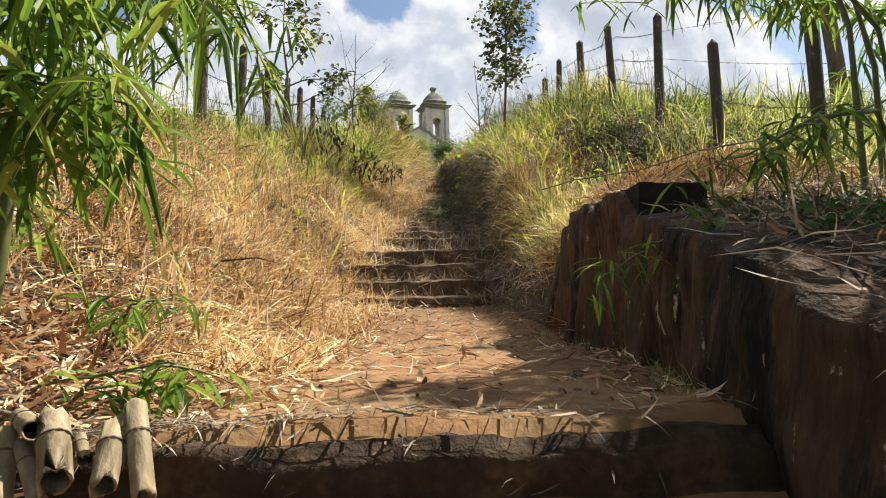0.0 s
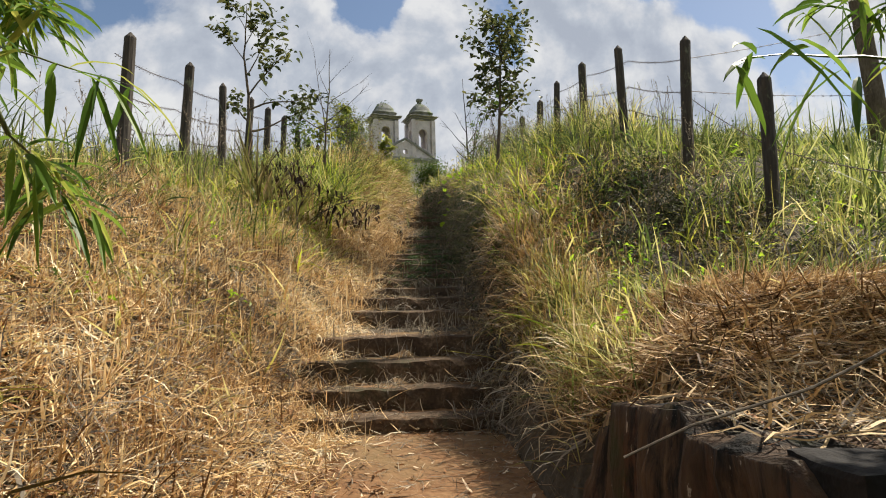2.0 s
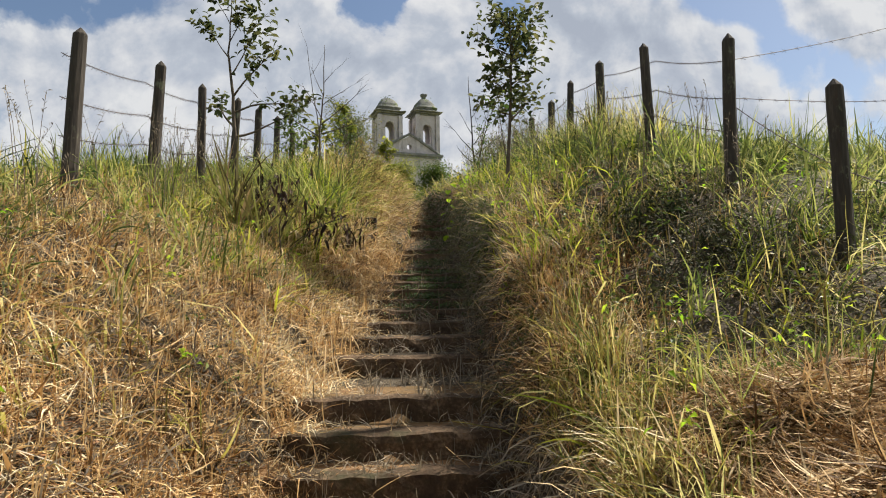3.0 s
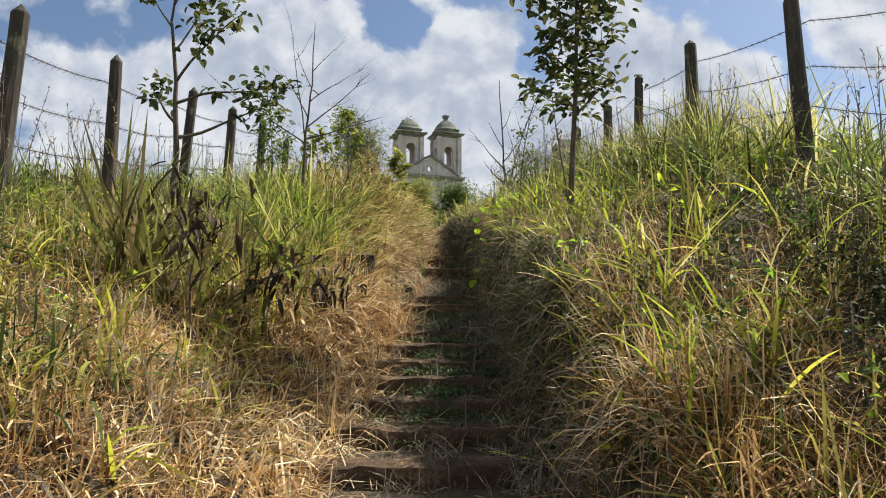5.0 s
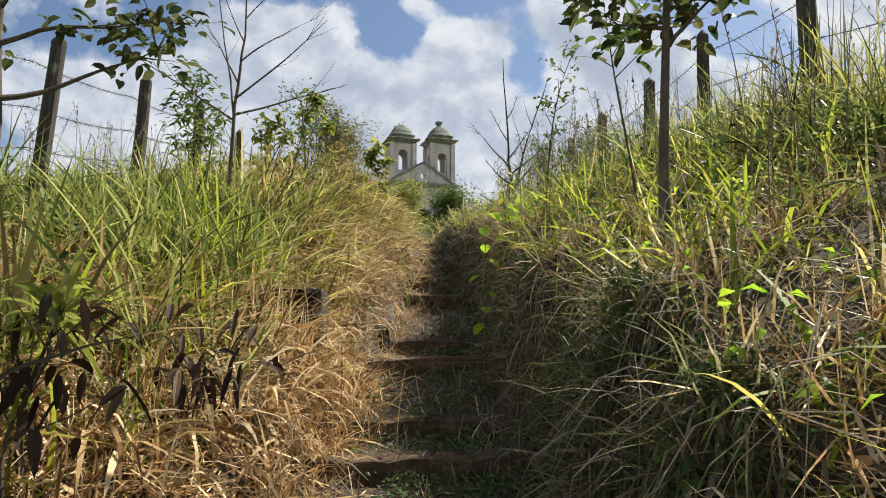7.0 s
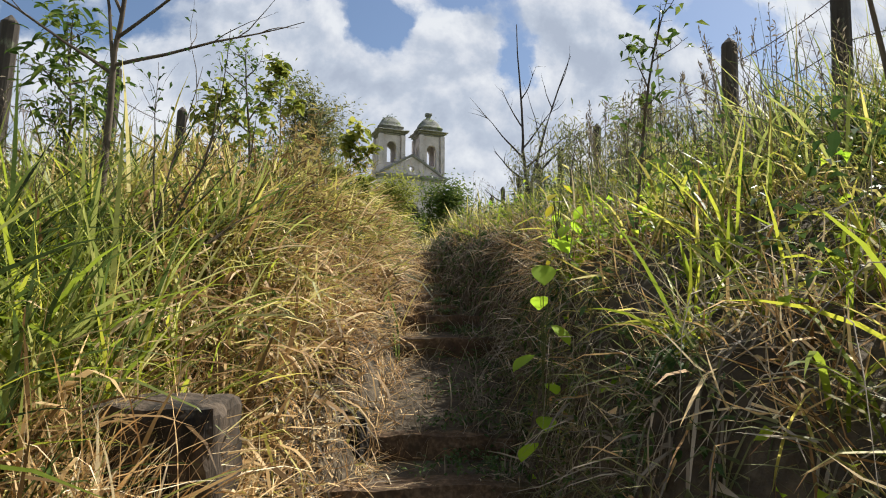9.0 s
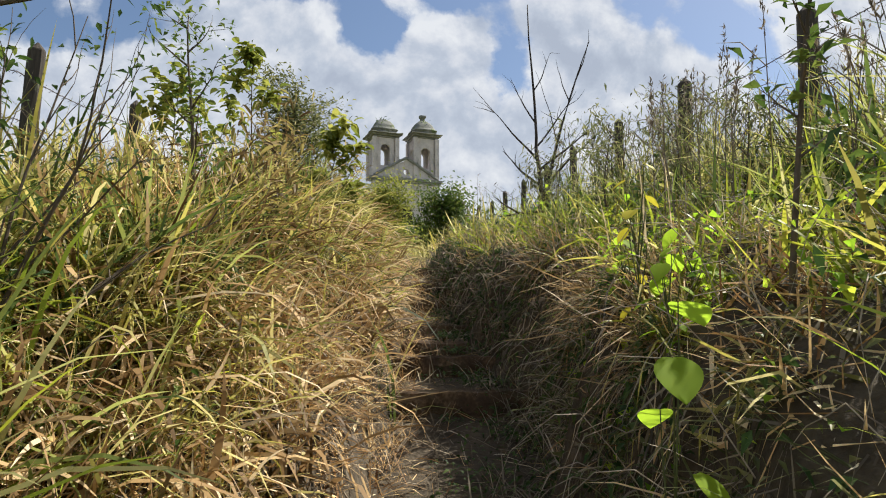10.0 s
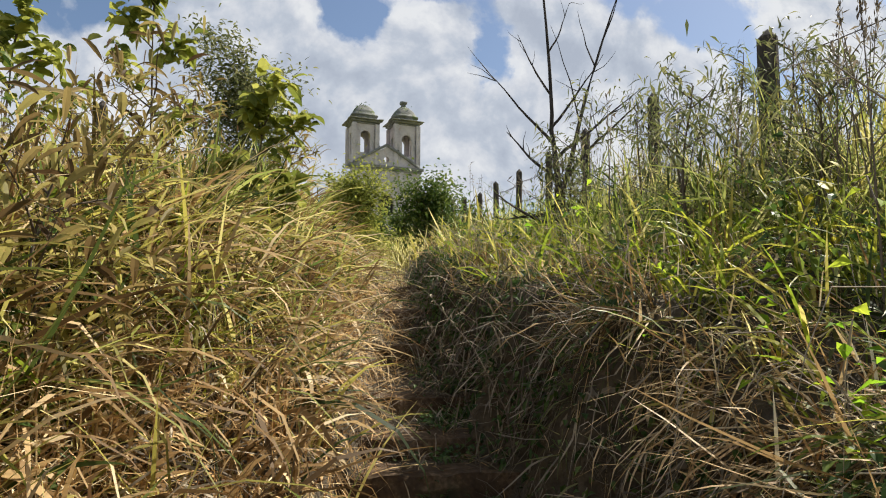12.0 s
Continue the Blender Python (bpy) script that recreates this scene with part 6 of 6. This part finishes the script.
blades("tall_grass", scatter(6500, -3, 0.4, 7.5, 13.5, w_tuft, 102, 12, 0.08), (0.5, 0.2), (0.015, 0.006), (0.7, 0.35), (1.5, 0.8), STRAW,
       "tall dry straw stems among green grass", 0.25, 102, comb=0.5)
blades("broad_grass", scatter(900, -2.4, 0.1, 7.6, 12, w_tuft, 103, 6, 0.06), (0.55, 0.2), (0.022, 0.006), (0.5, 0.3), (1.2, 0.5), BROAD,
       "broad bright green grass blades on the upper bank", 0.3, 103, comb=0.5)


def w_hump(x, y):
    xl, xr = edges(x, y)
    return np.exp(-((x - xl + 0.85) / 0.45) ** 2) * np.clip((y - 7.6) / 1, 0, 1) * np.clip((15 - y) / 2, 0, 1) * (0.3 + 0.7 * patchy(x, y, 1.9, 4))


blades("tall_grass", scatter(3600, -2, 0.7, 7.5, 15, w_hump, 151, 15, 0.05), (0.46, 0.18), (0.016, 0.006), (0.5, 0.3), (1.7, 0.8), GOLD,
       "tall yellow-green grass on the hump beside the path", 0.2, 151, comb=0.5)
blades("tall_grass", scatter(2000, -2, 0.7, 7.5, 15, w_hump, 152, 12, 0.05), (0.5, 0.18), (0.015, 0.005), (0.45, 0.3), (1.5, 0.8), GRASS,
       "tall olive green grass on the hump beside the path", 0.2, 152, comb=0.5)


blades("tall_grass", scatter(10500, -2.2, 0.7, 4.5, 14, lambda x, y: np.clip(1 - (edges(x, y)[0] - x - 0.9) ** 2 / 0.8, 0, 1) * (x < edges(x, y)[0] - 0.1), 153, 9, 0.06), (0.42, 0.16), (0.020, 0.008), (0.8, 0.4), (1.8, 0.9), TAN,
       "broad tan dead blades bent over the bank", 0.6, 153, comb=0.45)


# ---- the high growth along the right fence ----
def w_fence(x, y):
    return np.exp(-((x - 3.9) / 0.55) ** 2) * np.clip((y - 4.5) / 3, 0, 1) * np.clip((16 - y) / 3, 0, 1) * (0.25 + 0.75 * patchy(x, y, 1.6, 6))


blades("tall_grass", scatter(3000, 1.9, 5.4, 4.5, 16, w_fence, 161, 16, 0.06), (0.72, 0.2), (0.013, 0.005), (0.22, 0.18), (0.8, 0.5), GRASS,
       "high green grass standing along the fence", 0.1, 161, comb=0.4)
blades("tall_grass", scatter(3600, 1.9, 5.4, 4.5, 16, w_fence, 162, 16, 0.06), (0.66, 0.2), (0.011, 0.004), (0.25, 0.2), (0.9, 0.6), GOLD,
       "high yellowing grass standing along the fence", 0.1, 162, comb=0.4)
blades("tall_grass", scatter(2000, 1.9, 5.4, 4.5, 16, w_fence, 163, 14, 0.06), (0.7, 0.2), (0.008, 0.003), (0.2, 0.15), (0.5, 0.5), BROWN,
       "grey dry stems standing among the fence grass", 0.1, 163, comb=0.4)


# ---- weeds, straw and dead leaves on top of the wall ----
def wall_level(x, y):
    return np.maximum(np.interp(y, [-7, -6, -5.2, -4.4, -3.75, -3.55, -2.7, -2.35, -2.05], [-0.9, -0.35, 0.04, 0.22, 0.29, 0.44, 0.46, 0.38, 0.30]) + 0.02, ground_z(x, y) * (x > 1.35) - 9 * (x <= 1.35))


def w_walltop(x, y):
    face = np.interp(y, [-7, -5.1, -3.7, -2.05], [0.72, 0.80, 1.02, 1.08])
    return (x > face + 0.06) * np.clip((x - face) / 0.35, 0.15, 1.0) * ~((x < 1.5) & (y > -4.1) & (y < -3.4))


blades("wall_litter", scatter(2600, 1.0, 2.4, -3.4, -2.0, w_walltop, 103), (0.15, 0.07), (0.007, 0.003), (1.38, 0.2), (0.3, 0.8), HEAP,
       "golden straw lying on the wall top", 0.0, 103, "leaf litter", lift=0.02, base=wall_level, comb=0.15)
blades("wall_litter", scatter(4300, 0.8, 2.4, -6.2, -2.8, w_walltop, 104), (0.13, 0.06), (0.007, 0.004), (1.4, 0.2), (0.2, 0.5), BROWN,
       "dead leaves and straw lying on the wall top", 0.0, 104, "leaf litter", lift=0.015, base=wall_level, comb=0.12)
blades("wall_litter", scatter(500, 0.95, 2.4, -5.2, -2.2, w_walltop, 105), (0.12, 0.05), (0.007, 0.003), (1.45, 0.12), (0.2, 0.5), LITTER,
       "pale dry bamboo leaves lying on the wall top", 0.0, 105, "leaf litter", lift=0.02, base=wall_level, comb=0.1)
spot = scatter(1200, 0.95, 2.2, -5.8, -3.75, w_walltop, 106, 13, 0.06)
high = np.random.default_rng(106).uniform(0.0, 0.06, len(spot))
creeper = new("wall_creeper", array_mesh("wall_creeper", *leaf_cloud(np.column_stack([spot[:, :2], wall_level(spot[:, 0], spot[:, 1]) + high]), 0.0, 0.055, 0.028, 0.5, 106), DARKLEAF))
tagged(creeper, "dark green low weeds covering the wall top", "weeds", kind="stuff")


# ---- clutter at the foot of the wall and along the lower step ----
def w_foot(x, y):
    face = np.interp(y, [-7, -5.1, -3.7, -2.05], [0.72, 0.80, 1.02, 1.08])
    return np.clip(1 - (face - x) / 0.22, 0, 1) * (x < face + 0.02)


blades("foot_litter", scatter(380, 0.4, 1.1, -5.1, -1.6, w_foot, 107), (0.06, 0.03), (0.008, 0.003), (1.48, 0.1), (0.3, 0.5), LITTER,
       "dry leaves gathered at the foot of the wall", 0.0, 107, "leaf litter", lift=0.01, comb=0.05)
blades("foot_grass", scatter(700, 0.5, 1.1, -5.0, -1.8, w_foot, 108, 12, 0.03), (0.06, 0.03), (0.004, 0.002), (0.8, 0.4), (0.8, 0.6), GRASS,
       "small tufts of green grass at the wall foot", 0.0, 108, lift=-0.01)


def w_lip(x, y):
    return np.exp(-((y + 5.12) / 0.06) ** 2) * np.clip(1.1 - (x + 0.85) / 1.5, 0.12, 1)


blades("step_edge_litter", scatter(900, -1.1, 0.85, -5.3, -4.95, w_lip, 109), (0.075, 0.035), (0.005, 0.002), (1.5, 0.1), (0.3, 0.4), BROWN,
       "dry leaves and roots hanging over the lower step", 0.3, 109, "leaf litter", lift=0.012, comb=0.05)
blades("dead_leaf_heap", scatter(3800, -2.4, -0.55, -5.6, -4.2, lambda x, y: np.full(len(x), 0.7), 110), (0.085, 0.035), (0.013, 0.005), (1.38, 0.22), (0.4, 0.7), LITTER,
       "heap of reddish dead bamboo leaves beside the step", 0.2, 110, "leaf litter", lift=0.02, comb=0.15)


# ---- dark green broad tufts beside the stone pillar ----
def w_clump(x, y):
    return np.exp(-((x + 0.95) / 0.4) ** 2 - ((y - 7.0) / 0.9) ** 2)


blades("broad_grass", scatter(700, -2.2, 0.0, 5, 9, w_clump, 113, 14, 0.05), (0.62, 0.2), (0.018, 0.006), (0.35, 0.25), (1.0, 0.5), BROAD,
       "long yellow-green blades by the pillar", 0.15, 113, comb=0.5)
blades("broad_grass", scatter(900, -2.2, 0.0, 5, 9, w_clump, 111, 18, 0.05), (0.72, 0.2), (0.019, 0.006), (0.28, 0.2), (0.9, 0.5), GRASS,
       "dense tufts of long dark green blades by the pillar", 0.15, 111, comb=0.5)


# ---- tall dark stalks standing on the bank ----
def reed(at, height, lean, seed):
    g = random.Random(seed)
    ob = thing("reed_stalk", at, "tall dark dry stalk with a narrow seed head", "stalk", "tall stalks on the bank")
    pts = [Vector((lean[0] * u * u, lean[1] * u * u, height * u)) for u in np.linspace(0, 1, 7)]
    v, f = tube(pts, [0.0048 - 0.0036 * k / 6 for k in range(7)], 5)
    part("stem", v, f, TWIG, ob)
    spots = [pts[-2].lerp(pts[-1], g.uniform(-0.3, 1.1)) + Vector((g.gauss(0, 0.008), g.gauss(0, 0.008), 0)) for k in range(46)]
    head = new("seed_head", array_mesh("seed_head", *leaf_cloud([p[:] for p in spots], 1.2, 0.045, 0.009, 0.1, seed), BROWN))
    head.parent = ob
    for k in range(4):
        low = pts[1 + k]
        a = g.uniform(0, 6.28)
        tip = low + Vector((math.cos(a) * 0.22, math.sin(a) * 0.22, 0.12))
        v, f = tube([low, low.lerp(tip, 0.5) + Vector((0, 0, 0.06)), tip], [0.003, 0.003, 0.0008], 4)
        part("leaf", v, f, BROWN, ob)


g = random.Random(112)
for k in range(22):
    cx, cy = ((2.45, 9.3), (2.7, 8.3), (3.1, 10.4))[k % 3]
    rx, ry = cx + g.gauss(0, 0.14), cy + g.gauss(0, 0.25)
    reed(on_ground(rx, ry, 0.02), g.uniform(0.8, 1.25), (g.gauss(0, 0.12), g.gauss(0, 0.1)), 200 + k)


# ---- withered plants, yellowing plants and sword-leaved tufts ----
WITHERED = leafy("withered_leaf", [(0.0, (0.018, 0.011, 0.008)), (0.6, (0.055, 0.035, 0.022)), (1.0, (0.12, 0.08, 0.05))], 0.1, 0.7)
YELLOW = leafy("yellowed_leaf", [(0.0, (0.26, 0.28, 0.03)), (0.6, (0.52, 0.46, 0.04)), (1.0, (0.70, 0.48, 0.06))], 0.45, 0.5)
for wx, wy, wh, ws in ((-0.92, 3.55, 0.95, 121), (-0.55, 4.15, 0.6, 122), (-1.25, 4.1, 0.7, 123), (-0.3, 4.9, 0.45, 124)):
    sapling("withered_plant", on_ground(wx, wy, 0.02), wh, "withered plant with hanging dark brown leaves", "plant", ws, 0.4, 0.36, 9, 46, (0.12, 0.034), WITHERED, 0.010, (0.15, 0), 0.16, up=-0.75)
for wx, wy, wz, ws in ((1.62, 8.05, 3.75, 125), (2.68, 10.22, 4.24, 126)):
    foot = float(ground_z(wx, wy)) - 0.02
    weed("yellowing_plant", (wx, wy, foot), "plant with large yellowing heart-shaped leaves on the bank", 11, 0.062, YELLOW, ws, max(0.3, wz - foot + 0.12))
sapling("leafy_stalk", on_ground(-0.58, 4.3), 2.42 - float(ground_z(-0.58, 4.3)), "thick dark stalk with a crown of yellow-green leaves", "plant", 128, 0.86, 0.12, 6, 46, (0.2, 0.036), YELLOW_TREE, 0.017, (0.03, 0), 0.06, bark=DEADWOOD, up=0.5)
blades("sword_grass", scatter(210, -1.7, -0.9, 3.6, 5.0, lambda x, y: np.full(len(x), 0.8), 127, 13, 0.08), (0.75, 0.15), (0.032, 0.008), (0.35, 0.2), (0.5, 0.3), SWORD,
       "long pointed olive and brown sword-shaped leaves", 0.0, 127, comb=0.4)


# ---- straw around the pillar and loose leaves on the lower path ----
def w_pillar(x, y):
    return np.exp(-((x + 0.15) / 0.35) ** 2 - ((y - 6.45) / 0.35) ** 2)


blades("dry_grass", scatter(1500, -1.2, 0.6, 5.6, 7.4, w_pillar, 131, 12, 0.05), (0.38, 0.14), (0.008, 0.003), (0.45, 0.3), (0.9, 0.6), STRAW,
       "dry straw standing round the stone pillar", 0.1, 131, comb=0.45)
blades("path_leaves", scatter(620, -0.7, 1.0, -5.0, 0.0, lambda x, y: np.full(len(x), 0.6), 132), (0.065, 0.025), (0.009, 0.003), (1.52, 0.05), (0.2, 0.3), LITTER,
       "single dry leaves lying on the trodden path", 0.0, 132, "leaf litter", lift=0.008, comb=0.05)


# ---- leaning dry tufts high on the left bank ----
def w_lean(x, y):
    return np.exp(-((x + 0.7) / 0.3) ** 2) * np.clip((y - 8.6) / 0.6, 0, 1) * np.clip((12.5 - y) / 1.5, 0, 1)


blades("tall_grass", scatter(3800, -1.6, 0.2, 8.5, 12.5, w_lean, 141, 18, 0.06), (0.5, 0.2), (0.011, 0.004), (0.5, 0.3), (1.6, 0.8), STRAW,
       "tall dry leaning straw tufts on the bank", 0.2, 141, comb=0.5)
blades("tall_grass", scatter(1800, -1.6, 0.2, 8.5, 12.5, w_lean, 142, 18, 0.06), (0.5, 0.2), (0.015, 0.005), (0.5, 0.3), (1.6, 0.8), GOLD,
       "tall yellow-green leaning tufts on the bank", 0.2, 142, comb=0.5)
